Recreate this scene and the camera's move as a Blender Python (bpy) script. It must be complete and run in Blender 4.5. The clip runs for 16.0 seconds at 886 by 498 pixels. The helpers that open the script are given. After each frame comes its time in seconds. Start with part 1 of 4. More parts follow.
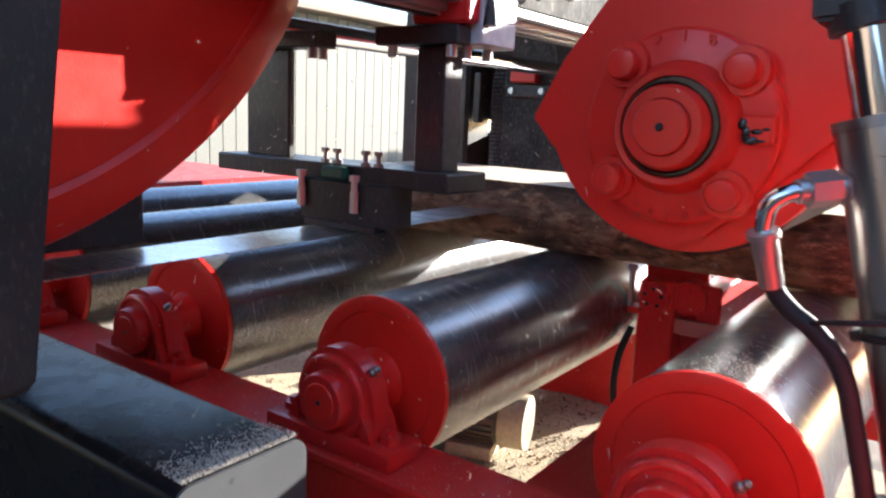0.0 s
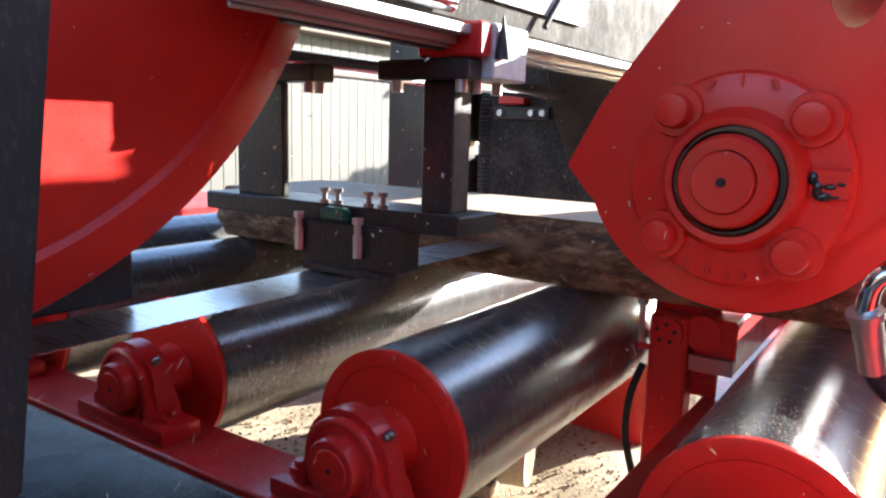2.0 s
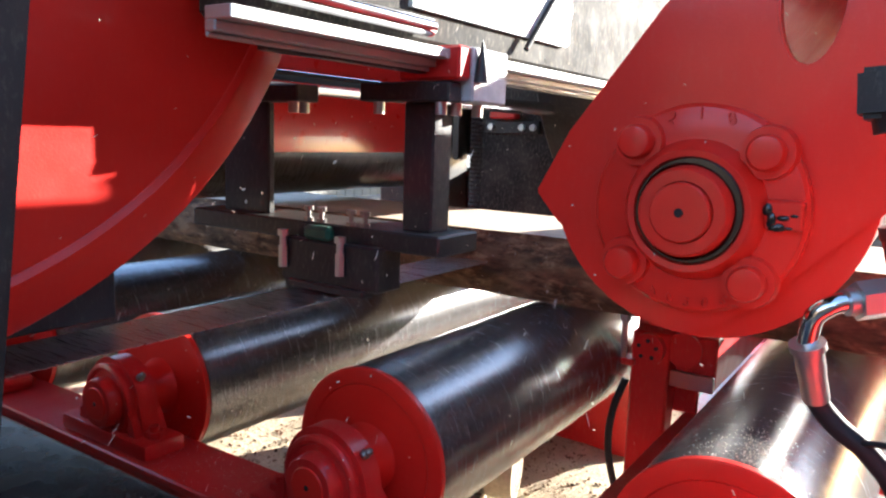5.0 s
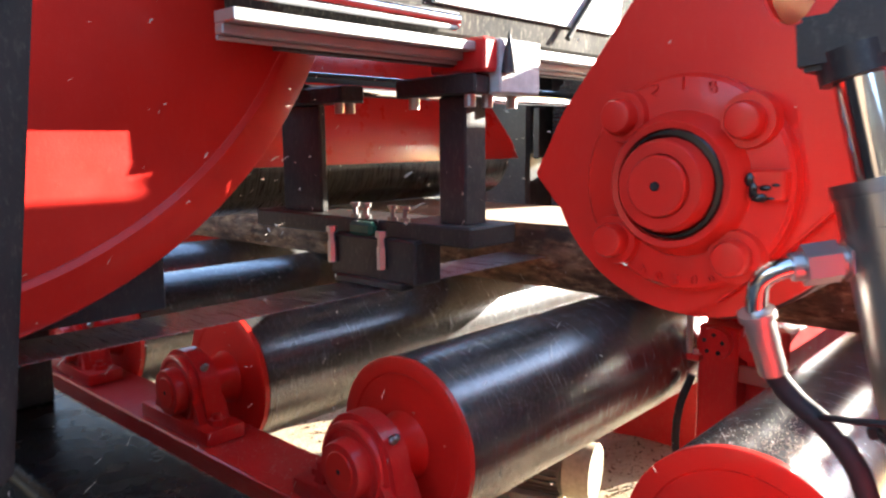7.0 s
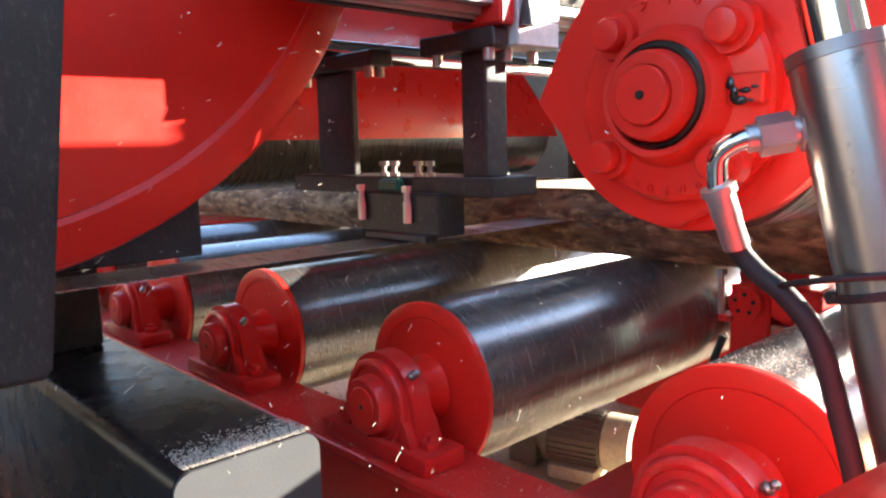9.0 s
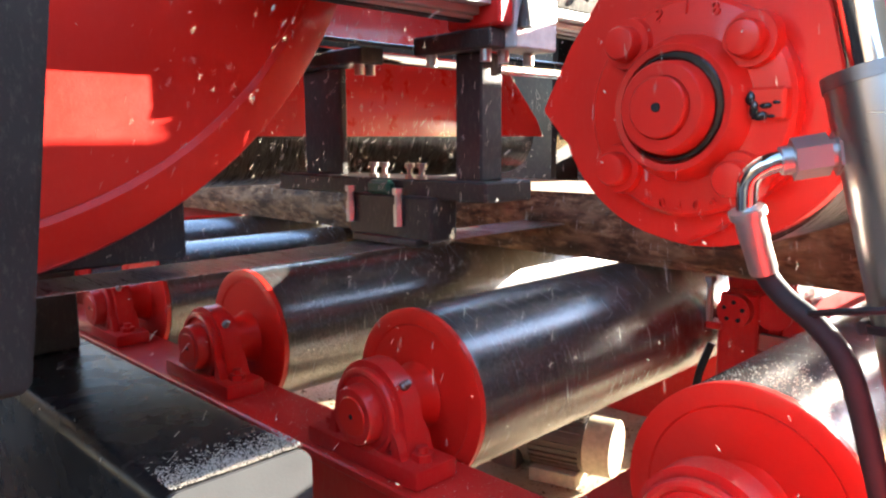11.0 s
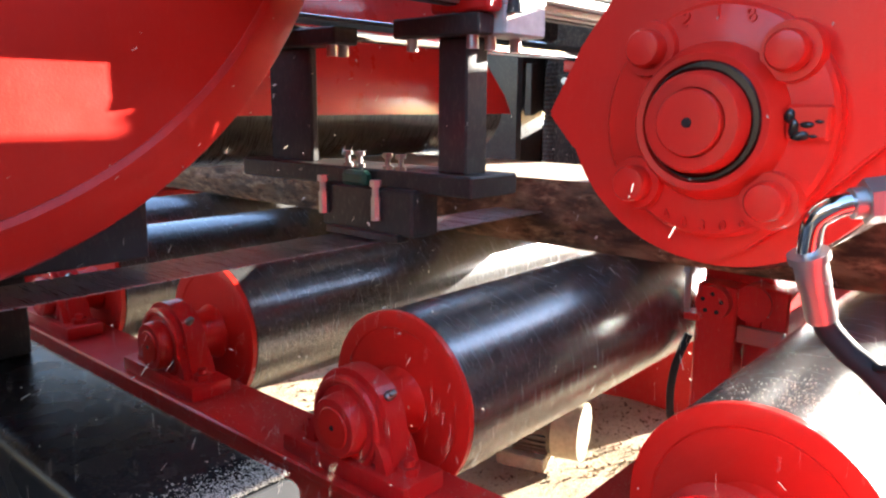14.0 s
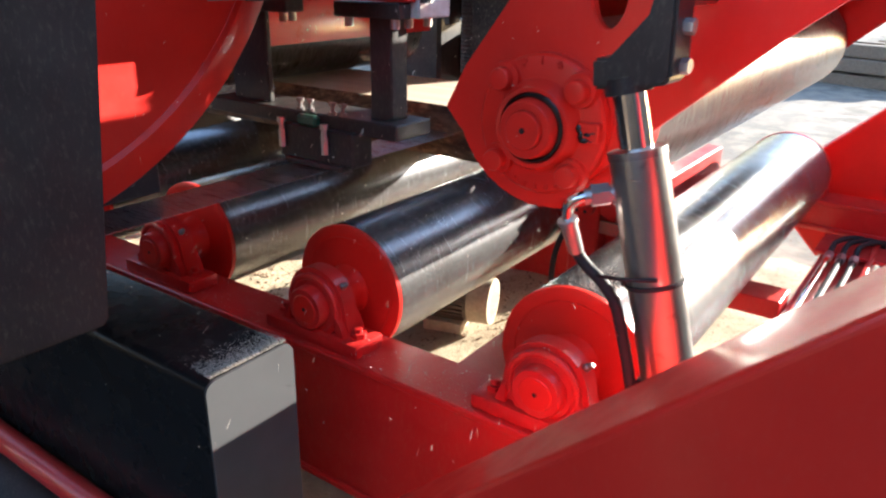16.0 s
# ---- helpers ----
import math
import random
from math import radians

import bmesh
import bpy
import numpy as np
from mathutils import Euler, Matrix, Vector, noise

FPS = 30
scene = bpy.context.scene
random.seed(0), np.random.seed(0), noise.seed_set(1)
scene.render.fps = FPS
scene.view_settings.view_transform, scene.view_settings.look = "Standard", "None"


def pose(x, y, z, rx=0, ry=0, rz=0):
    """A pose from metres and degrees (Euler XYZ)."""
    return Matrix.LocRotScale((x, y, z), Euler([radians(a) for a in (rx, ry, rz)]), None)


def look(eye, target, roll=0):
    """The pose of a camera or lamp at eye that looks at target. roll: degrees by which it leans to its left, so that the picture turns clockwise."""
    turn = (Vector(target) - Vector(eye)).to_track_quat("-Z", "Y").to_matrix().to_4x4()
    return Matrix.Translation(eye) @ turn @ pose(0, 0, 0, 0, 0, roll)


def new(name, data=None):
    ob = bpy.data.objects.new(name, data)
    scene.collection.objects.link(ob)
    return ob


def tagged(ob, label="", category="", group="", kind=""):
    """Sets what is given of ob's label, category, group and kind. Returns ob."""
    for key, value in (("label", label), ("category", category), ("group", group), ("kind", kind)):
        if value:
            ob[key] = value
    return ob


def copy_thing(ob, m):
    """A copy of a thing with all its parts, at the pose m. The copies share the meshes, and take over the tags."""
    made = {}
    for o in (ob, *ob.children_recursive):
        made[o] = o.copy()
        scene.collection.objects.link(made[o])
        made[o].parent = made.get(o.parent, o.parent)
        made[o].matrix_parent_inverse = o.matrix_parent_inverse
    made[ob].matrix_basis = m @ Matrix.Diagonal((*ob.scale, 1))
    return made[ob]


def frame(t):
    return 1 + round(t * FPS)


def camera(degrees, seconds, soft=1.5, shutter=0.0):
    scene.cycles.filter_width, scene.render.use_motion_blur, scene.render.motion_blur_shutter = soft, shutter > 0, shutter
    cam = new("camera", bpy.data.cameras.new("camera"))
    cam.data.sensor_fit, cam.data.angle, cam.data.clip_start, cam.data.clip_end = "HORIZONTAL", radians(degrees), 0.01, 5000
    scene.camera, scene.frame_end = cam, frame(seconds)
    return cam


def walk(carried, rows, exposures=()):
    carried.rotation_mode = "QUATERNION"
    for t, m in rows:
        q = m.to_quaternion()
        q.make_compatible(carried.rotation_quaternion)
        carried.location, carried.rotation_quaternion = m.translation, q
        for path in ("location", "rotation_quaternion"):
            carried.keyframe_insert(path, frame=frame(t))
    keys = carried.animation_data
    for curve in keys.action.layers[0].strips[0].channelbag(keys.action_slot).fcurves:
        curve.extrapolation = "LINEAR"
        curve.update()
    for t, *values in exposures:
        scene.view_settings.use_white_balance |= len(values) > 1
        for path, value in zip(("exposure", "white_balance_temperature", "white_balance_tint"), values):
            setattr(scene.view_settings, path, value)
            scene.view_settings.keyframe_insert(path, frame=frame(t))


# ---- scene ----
cam = camera(61.86, 16.0, soft=2.3, shutter=0.4)
ROWS = [
    (0, 0.1105, -0.0401, 1.402, 79.58, -2.44, -53.89),
    (0.5, 0.1536, 0.0592, 1.4124, 80.07, -2.45, -54.49),
    (1, 0.1592, 0.0739, 1.4136, 80.4, -2.18, -55.02),
    (1.5, 0.1618, 0.0751, 1.4264, 80.62, -1.85, -55.37),
    (2, 0.1587, 0.089, 1.4498, 80.66, -1.62, -55.96),
    (2.5, 0.1659, 0.0809, 1.4538, 81.17, -1.87, -56.08),
    (3, 0.1614, 0.074, 1.4584, 81.29, -2.02, -56.22),
    (3.5, 0.1474, 0.0712, 1.4706, 81.41, -1.83, -56.32),
    (4, 0.131, 0.0557, 1.49, 81.31, -1.96, -56.34),
    (6.5, 0.2388, 0.0359, 1.4514, 81.86, -0.39, -52.51),
    (7, 0.2492, -0.0992, 1.4495, 81.75, 0.55, -47.44),
    (7.5, 0.2545, -0.1839, 1.4113, 82.01, 0.64, -44.72),
    (8, 0.2398, -0.1954, 1.3588, 81.71, 1.06, -43.71),
    (8.5, 0.247, -0.1923, 1.341, 81.82, 1.56, -42.92),
    (9, 0.2525, -0.1995, 1.3403, 82.13, 1.48, -43.08),
    (11.5, 0.2526, -0.1351, 1.3692, 81.3, -0.28, -45.96),
    (12, 0.2509, -0.1322, 1.3833, 80.94, -0.8, -46.86),
    (12.5, 0.2717, -0.0807, 1.4041, 80.68, -0.72, -46.9),
    (13, 0.2789, -0.0331, 1.4083, 79.64, -0.66, -47.47),
    (13.5, 0.2749, -0.0356, 1.4131, 79.18, -0.4, -48.09),
    (14, 0.2722, -0.0327, 1.4136, 78.91, -0.43, -48.72),
    (14.5, 0.1756, -0.0843, 1.4669, 75.2, -0.89, -50.06),
    (15, 0.064, -0.1837, 1.5525, 70.91, -1.32, -51.24),
    (15.5, -0.0262, -0.2456, 1.6168, 69.29, -0.94, -52.93),
    (16, -0.123, -0.3605, 1.6764, 69, -0.75, -54.25),
]
EXPOSURES = [(0.0, 3.05, 5700, 15), (4.0, 3.2, 5700, 15), (6.5, 3.5, 5950, 15), (9.0, 3.9, 6200, 14), (11.5, 3.95, 6200, 14), (13.0, 3.95, 6000, 15), (14.5, 3.55, 5950, 15), (16.0, 3.08, 5950, 15)]
walk(cam, [(t, pose(x, y, z, rx, ry, rz)) for t, x, y, z, rx, ry, rz in ROWS], EXPOSURES)

# ---- light ----
SUN_TO = Vector((2.1, -1.0, 0.6)).normalized()
world = bpy.data.worlds.new("world")
scene.world = world
world.use_nodes = True
wn = world.node_tree
sky = wn.nodes.new("ShaderNodeTexSky")
sky.sky_type, sky.sun_disc = "NISHITA", False
sky.sun_elevation = math.asin(SUN_TO.z)
sky.sun_rotation = math.atan2(SUN_TO.x, SUN_TO.y)
sky.dust_density = 0.4
wn.links.new(sky.outputs["Color"], wn.nodes["Background"].inputs["Color"])
wn.nodes["Background"].inputs["Strength"].default_value = 0.1
sun = new("sun", bpy.data.lights.new("sun", "SUN"))
sun.data.energy, sun.data.angle, sun.data.color = 3.4, radians(0.4), (1.0, 0.91, 0.72)
sun.matrix_world = look(SUN_TO * 20, (0, 0, 0))

# ---- materials ----


def nodes_of(name):
    m = bpy.data.materials.new(name)
    m.use_nodes = True
    t = m.node_tree
    return m, t, t.nodes["Principled BSDF"]


def add(t, kind, **inputs):
    n = t.nodes.new(kind)
    for k, v in inputs.items():
        n.inputs[k.replace("_", " ")].default_value = v
    return n


def ramp(t, source, stops):
    r = t.nodes.new("ShaderNodeValToRGB")
    while len(r.color_ramp.elements) < len(stops):
        r.color_ramp.elements.new(0.5)
    for e, (p, c) in zip(r.color_ramp.elements, stops):
        e.position, e.color = p, (*c, 1) if len(c) == 3 else c
    t.links.new(source, r.inputs["Fac"])
    return r


def coords(t, scale=(1, 1, 1)):
    c = t.nodes.new("ShaderNodeTexCoord")
    m = t.nodes.new("ShaderNodeMapping")
    m.inputs["Scale"].default_value = scale
    t.links.new(c.outputs["Object"], m.inputs["Vector"])
    return m.outputs["Vector"]


def noise_tex(t, vec, scale, detail=4.0, rough=0.55):
    n = add(t, "ShaderNodeTexNoise", Scale=scale, Detail=detail, Roughness=rough)
    t.links.new(vec, n.inputs["Vector"])
    return n.outputs["Fac"]


def bump(t, b, height, strength, dist):
    n = add(t, "ShaderNodeBump", Strength=strength, Distance=dist)
    t.links.new(height, n.inputs["Height"])
    t.links.new(n.outputs["Normal"], b.inputs["Normal"])


def mix(t, fac, a, c):
    m = t.nodes.new("ShaderNodeMix")
    m.data_type = "RGBA"
    t.links.new(fac, m.inputs["Factor"])
    for sock, v in ((m.inputs[6], a), (m.inputs[7], c)):
        if isinstance(v, tuple):
            sock.default_value = (*v, 1)
        else:
            t.links.new(v, sock)
    return m.outputs[2]


def paint(name, base, dark, dust=0.5, rough=0.28, coat=0.5, dust_colour=(0.42, 0.3, 0.18), spec=0.26, cling=0.0):
    m, t, b = nodes_of(name)
    v = coords(t)
    big = ramp(t, noise_tex(t, v, 3.0), [(0.3, dark), (0.65, base)])
    geo = t.nodes.new("ShaderNodeNewGeometry")
    sep = t.nodes.new("ShaderNodeSeparateXYZ")
    t.links.new(geo.outputs["Normal"], sep.inputs[0])
    up = ramp(t, sep.outputs["Z"], [(0.72, (0, 0, 0)), (0.98, (1, 1, 1))])
    specks = ramp(t, noise_tex(t, v, 190.0, 3.0, 0.7), [(0.5, (0, 0, 0)), (0.66, (1, 1, 1))])
    patch = ramp(t, noise_tex(t, v, 9.0, 5.0), [(0.35, (0, 0, 0)), (0.75, (1, 1, 1))])
    mul = t.nodes.new("ShaderNodeMath")
    mul.operation = "MULTIPLY"
    t.links.new(specks.outputs[0], mul.inputs[0])
    t.links.new(up.outputs[0], mul.inputs[1])
    mul2 = t.nodes.new("ShaderNodeMath")
    mul2.operation = "MULTIPLY"
    t.links.new(mul.outputs[0], mul2.inputs[0])
    t.links.new(patch.outputs[0], mul2.inputs[1])
    mul3 = add(t, "ShaderNodeMath")
    mul3.operation = "MULTIPLY"
    mul3.inputs[1].default_value = dust
    t.links.new(mul2.outputs[0], mul3.inputs[0])
    col = mix(t, mul3.outputs[0], big.outputs[0], dust_colour)
    if cling:
        streak = ramp(t, noise_tex(t, coords(t, (1, 1, 0.35)), 120.0, 4.0, 0.75), [(0.52, (0, 0, 0)), (0.7, (cling,) * 3)])
        film = ramp(t, noise_tex(t, v, 6.0, 6.0, 0.65), [(0.4, (0, 0, 0)), (0.75, (cling * 0.35,) * 3)])
        col = mix(t, film.outputs[0], mix(t, streak.outputs[0], col, dust_colour), dust_colour)
    t.links.new(col, b.inputs["Base Color"])
    rr = ramp(t, noise_tex(t, v, 14.0), [(0.3, (rough,) * 3), (0.7, (rough + 0.16,) * 3)])
    t.links.new(rr.outputs[0], b.inputs["Roughness"])
    b.inputs["Coat Weight"].default_value = coat
    b.inputs["Specular IOR Level"].default_value = spec
    b.inputs["Coat Roughness"].default_value = 0.12
    bump(t, b, noise_tex(t, v, 260.0, 2.0), 0.12, 0.002)
    return m


def steel(name, colour, rough, along="x", brush=0.12, dust=0.0, metallic=1.0, relief=0.006, dust_colour=(0.5, 0.38, 0.24), stain=0.0):
    m, t, b = nodes_of(name)
    sc = {"x": (90, 3, 3), "y": (3, 90, 3), "z": (3, 3, 90)}[along]
    v, u = coords(t, sc), coords(t)
    n1, n2 = noise_tex(t, v, 4.0, 3.0), noise_tex(t, u, 5.0, 5.0, 0.62)
    c = ramp(t, n2, [(0.3, tuple(0.78 * q for q in colour)), (0.7, colour)])
    col = c.outputs[0]
    if dust:
        sp = ramp(t, noise_tex(t, u, 240.0, 4.0, 0.7), [(0.5, (0, 0, 0)), (0.72, (dust,) * 3)])
        col = mix(t, sp.outputs[0], col, dust_colour)
        inv = ramp(t, noise_tex(t, u, 240.0, 4.0, 0.7), [(0.5, (metallic,) * 3), (0.72, (metallic * (1 - dust),) * 3)])
        t.links.new(inv.outputs[0], b.inputs["Metallic"])
    else:
        b.inputs["Metallic"].default_value = metallic
    if stain:
        ring = ramp(t, noise_tex(t, coords(t, (1, 0.12, 0.12)), 9.0, 5.0, 0.7), [(0.5, (0, 0, 0)), (0.75, (stain,) * 3)])
        col = mix(t, ring.outputs[0], col, (0.1, 0.07, 0.05))
        blot = ramp(t, noise_tex(t, u, 34.0, 6.0, 0.7), [(0.6, (0, 0, 0)), (0.7, (stain,) * 3)])
        col = mix(t, blot.outputs[0], col, (0.06, 0.05, 0.045))
    t.links.new(col, b.inputs["Base Color"])
    r = ramp(t, n1, [(0.25, (rough,) * 3), (0.75, (rough + brush,) * 3)])
    t.links.new(r.outputs[0], b.inputs["Roughness"])
    if relief:
        bump(t, b, n1, relief, 0.001)
    return m


RED = paint("red_paint", (0.57, 0.0145, 0.013), (0.47, 0.011, 0.0105), dust=0.5, rough=0.36, coat=0.35, cling=0.1)
RED_CLEAN = paint("red_paint_clean", (0.64, 0.021, 0.0115), (0.55, 0.016, 0.0095), dust=0.12, rough=0.34, coat=0.25, spec=0.2, cling=0.03)
RED_GLOSS = paint("glossy_red_paint", (0.6, 0.018, 0.012), (0.52, 0.014, 0.01), dust=0.1, rough=0.24, coat=0.7)
BLACK = paint("black_paint", (0.03, 0.0295, 0.029), (0.021, 0.0205, 0.02), dust=0.35, rough=0.34, coat=0.1, dust_colour=(0.4, 0.35, 0.28), spec=0.22, cling=0.1)
DUSTY_BLACK = paint("dusty_black_paint", (0.04, 0.039, 0.037), (0.022, 0.022, 0.021), dust=0.5, rough=0.65, coat=0.0, dust_colour=(0.3, 0.27, 0.21), spec=0.06, cling=0.4)
GLOSS_BLACK = paint("glossy_black_paint", (0.011, 0.0115, 0.012), (0.008, 0.0085, 0.009), dust=0.12, rough=0.18, coat=0.0, spec=0.06)
GREY_END = paint("grey_primer", (0.06, 0.062, 0.065), (0.046, 0.048, 0.051), dust=0.2, rough=0.5, coat=0.0)
ROLL = steel("turned_steel", (0.23, 0.23, 0.235), 0.25, "x", 0.03, dust=0.42, metallic=0.82, relief=0.0, dust_colour=(0.3, 0.26, 0.21), stain=0.45)
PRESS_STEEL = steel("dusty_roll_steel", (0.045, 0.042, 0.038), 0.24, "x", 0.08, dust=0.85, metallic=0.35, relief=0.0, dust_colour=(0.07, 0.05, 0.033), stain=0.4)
RAIL = steel("ground_rail_steel", (0.5, 0.5, 0.49), 0.42, "y", 0.1, dust=0.3, metallic=0.55, dust_colour=(0.4, 0.37, 0.3))
BLADE = steel("blade_steel", (0.66, 0.66, 0.68), 0.24, "x", 0.1)
CHROME = steel("chrome", (0.82, 0.82, 0.84), 0.06, "z", 0.05)
SATIN = steel("satin_steel", (0.47, 0.455, 0.435), 0.27, "z", 0.07, relief=0.0, stain=0.35)
ZINC = steel("zinc_plate", (0.52, 0.51, 0.49), 0.3, "x", 0.14, metallic=0.85)
BOLT = steel("bolt_steel", (0.3, 0.29, 0.28), 0.3, "z", 0.2)


def plain(name, colour, rough, spec=0.4):
    m, t, b = nodes_of(name)
    v = coords(t)
    c = ramp(t, noise_tex(t, v, 40.0), [(0.3, tuple(0.7 * q for q in colour)), (0.7, colour)])
    t.links.new(c.outputs[0], b.inputs["Base Color"])
    b.inputs["Roughness"].default_value = rough
    b.inputs["Specular IOR Level"].default_value = spec
    bump(t, b, noise_tex(t, v, 150.0), 0.15, 0.002)
    return m


RUBBER = plain("black_rubber", (0.02, 0.02, 0.021), 0.6, 0.25)
GREASE = plain("black_grease", (0.01, 0.009, 0.009), 0.22, 0.6)
GREEN = plain("green_paint", (0.02, 0.1, 0.06), 0.4)
MOTOR = plain("oily_motor_casting", (0.15, 0.125, 0.095), 0.45)
CREAM = plain("dusty_motor_paint", (0.5, 0.43, 0.3), 0.6)
PALE = plain("pale_sheet", (0.6, 0.6, 0.58), 0.35)
DARK = plain("flat_dark", (0.012, 0.012, 0.012), 0.7)


def bark_material():
    m, t, b = nodes_of("bark")
    v = coords(t, (1, 0.5, 1.2))
    n = noise_tex(t, v, 38.0, 9.0, 0.7)
    w = noise_tex(t, v, 11.0, 5.0)
    c = ramp(t, n, [(0.36, (0.035, 0.017, 0.008)), (0.5, (0.17, 0.085, 0.04)), (0.64, (0.44, 0.28, 0.15))])
    d = ramp(t, w, [(0.4, (0.06, 0.03, 0.015)), (0.62, (0.32, 0.19, 0.1))])
    f = ramp(t, noise_tex(t, v, 16.0, 4.0), [(0.42, (0, 0, 0)), (0.58, (1, 1, 1))])
    t.links.new(mix(t, f.outputs[0], c.outputs[0], d.outputs[0]), b.inputs["Base Color"])
    b.inputs["Roughness"].default_value = 0.8
    bump(t, b, n, 1.0, 0.02)
    return m


def wood_material(name, light, dark, axis=(14, 0.6, 14)):
    m, t, b = nodes_of(name)
    v = coords(t, axis)
    n = noise_tex(t, v, 3.0, 6.0, 0.6)
    c = ramp(t, n, [(0.3, dark), (0.7, light)])
    t.links.new(c.outputs[0], b.inputs["Base Color"])
    b.inputs["Roughness"].default_value = 0.75
    bump(t, b, n, 0.3, 0.003)
    return m


BARK = bark_material()
SAWN = wood_material("fresh_sawn_wood", (0.64, 0.54, 0.41), (0.5, 0.4, 0.29))
OLD_WOOD = wood_material("weathered_timber", (0.21, 0.155, 0.105), (0.11, 0.08, 0.055))
PALE_WOOD = wood_material("bleached_boards", (0.17, 0.16, 0.13), (0.105, 0.098, 0.08))
CHIP = wood_material("wood_chip", (0.62, 0.56, 0.47), (0.5, 0.43, 0.33), (30, 30, 30))


def sawdust_material():
    m, t, b = nodes_of("loose_sawdust")
    v = coords(t)
    fine = noise_tex(t, v, 60.0, 6.0, 0.75)
    base = ramp(t, noise_tex(t, v, 2.2, 6.0, 0.65), [(0.35, (0.42, 0.34, 0.22)), (0.6, (0.64, 0.53, 0.36))])
    bits = ramp(t, fine, [(0.56, (0, 0, 0)), (0.63, (1, 1, 1))])
    t.links.new(mix(t, bits.outputs[0], base.outputs[0], (0.17, 0.1, 0.055)), b.inputs["Base Color"])
    b.inputs["Roughness"].default_value = 0.95
    bump(t, b, fine, 0.9, 0.03)
    return m


SAWDUST = sawdust_material()


def ground_material():
    m, t, b = nodes_of("yard_ground")
    v = coords(t)
    big = noise_tex(t, v, 0.9, 6.0, 0.6)
    fine = noise_tex(t, v, 45.0, 5.0, 0.7)
    base = ramp(t, big, [(0.3, (0.11, 0.098, 0.08)), (0.6, (0.19, 0.17, 0.14))])
    sp = ramp(t, fine, [(0.56, (0, 0, 0)), (0.62, (1, 1, 1))])
    col = mix(t, sp.outputs[0], base.outputs[0], (0.14, 0.09, 0.055))
    near = noise_tex(t, v, 3.0, 4.0)
    dust = ramp(t, near, [(0.42, (0, 0, 0)), (0.58, (1, 1, 1))])
    t.links.new(mix(t, dust.outputs[0], col, (0.25, 0.215, 0.165)), b.inputs["Base Color"])
    b.inputs["Roughness"].default_value = 0.95
    bump(t, b, fine, 0.6, 0.02)
    return m


GROUND = ground_material()
LEAF = plain("leaf", (0.07, 0.1, 0.035), 0.6)

# ---- mesh helpers ----


def finish(bm, name, material, angle=32):
    me = bpy.data.meshes.new(name)
    bmesh.ops.recalc_face_normals(bm, faces=bm.faces)
    bm.to_mesh(me)
    bm.free()
    for p in me.polygons:
        p.use_smooth = True
    me.set_sharp_from_angle(angle=radians(angle))
    for m in material if isinstance(material, (list, tuple)) else (material,):
        me.materials.append(m)
    return me


def thing(name, at=None, label="", category="", group="", kind=""):
    ob = new(name)
    ob.matrix_basis = at if at is not None else Matrix()
    return tagged(ob, label, category, group, kind)


def part(name, bm, material, parent, label="", at=None, angle=32):
    ob = new(name, finish(bm, name, material, angle))
    ob.parent = parent
    if at is not None:
        ob.matrix_basis = at
    return tagged(ob, label)


def solid(name, bm, material, label, category, group="", kind="", at=None, angle=32):
    ob = new(name, finish(bm, name, material, angle))
    if at is not None:
        ob.matrix_basis = at
    return tagged(ob, label, category, group, kind)


def box(bm, x0, x1, y0, y1, z0, z1, bevel=0.0, m=None, segs=1):
    r = bmesh.ops.create_cube(bm, size=1)
    vs = r["verts"]
    mat = Matrix.Translation(((x0 + x1) / 2, (y0 + y1) / 2, (z0 + z1) / 2)) @ Matrix.Diagonal((x1 - x0, y1 - y0, z1 - z0, 1))
    bmesh.ops.transform(bm, matrix=mat if m is None else m @ mat, verts=vs)
    if bevel:
        es = list({e for v in vs for e in v.link_edges})
        bmesh.ops.bevel(bm, geom=es, offset=bevel, segments=segs, affect="EDGES", profile=0.6)
    return bm


def lathe(bm, profile, axis="x", at=(0, 0, 0), segs=48, closed=True):
    """A turned solid: profile is (along the axis, radius) pairs."""
    rings = []
    for a, r in profile:
        ring = []
        for i in range(segs):
            c, s = math.cos(2 * math.pi * i / segs) * r, math.sin(2 * math.pi * i / segs) * r
            p = {"x": (a, c, s), "y": (c, a, s), "z": (c, s, a)}[axis]
            ring.append(bm.verts.new(Vector(p) + Vector(at)))
        rings.append(ring)
    for r0, r1 in zip(rings, rings[1:]):
        for i in range(segs):
            bm.faces.new((r0[i], r0[(i + 1) % segs], r1[(i + 1) % segs], r1[i]))
    if closed:
        bm.faces.new(rings[0])
        bm.faces.new(rings[-1])
    return bm


def bar(bm, p0, p1, r, segs=24, r1=None):
    """A round bar from p0 to p1."""
    p0, p1 = Vector(p0), Vector(p1)
    d = p1 - p0
    m = Matrix.Translation((p0 + p1) / 2) @ d.to_track_quat("Z", "Y").to_matrix().to_4x4()
    bmesh.ops.create_cone(bm, cap_ends=True, segments=segs, radius1=r, radius2=r if r1 is None else r1, depth=d.length, matrix=m)
    return bm


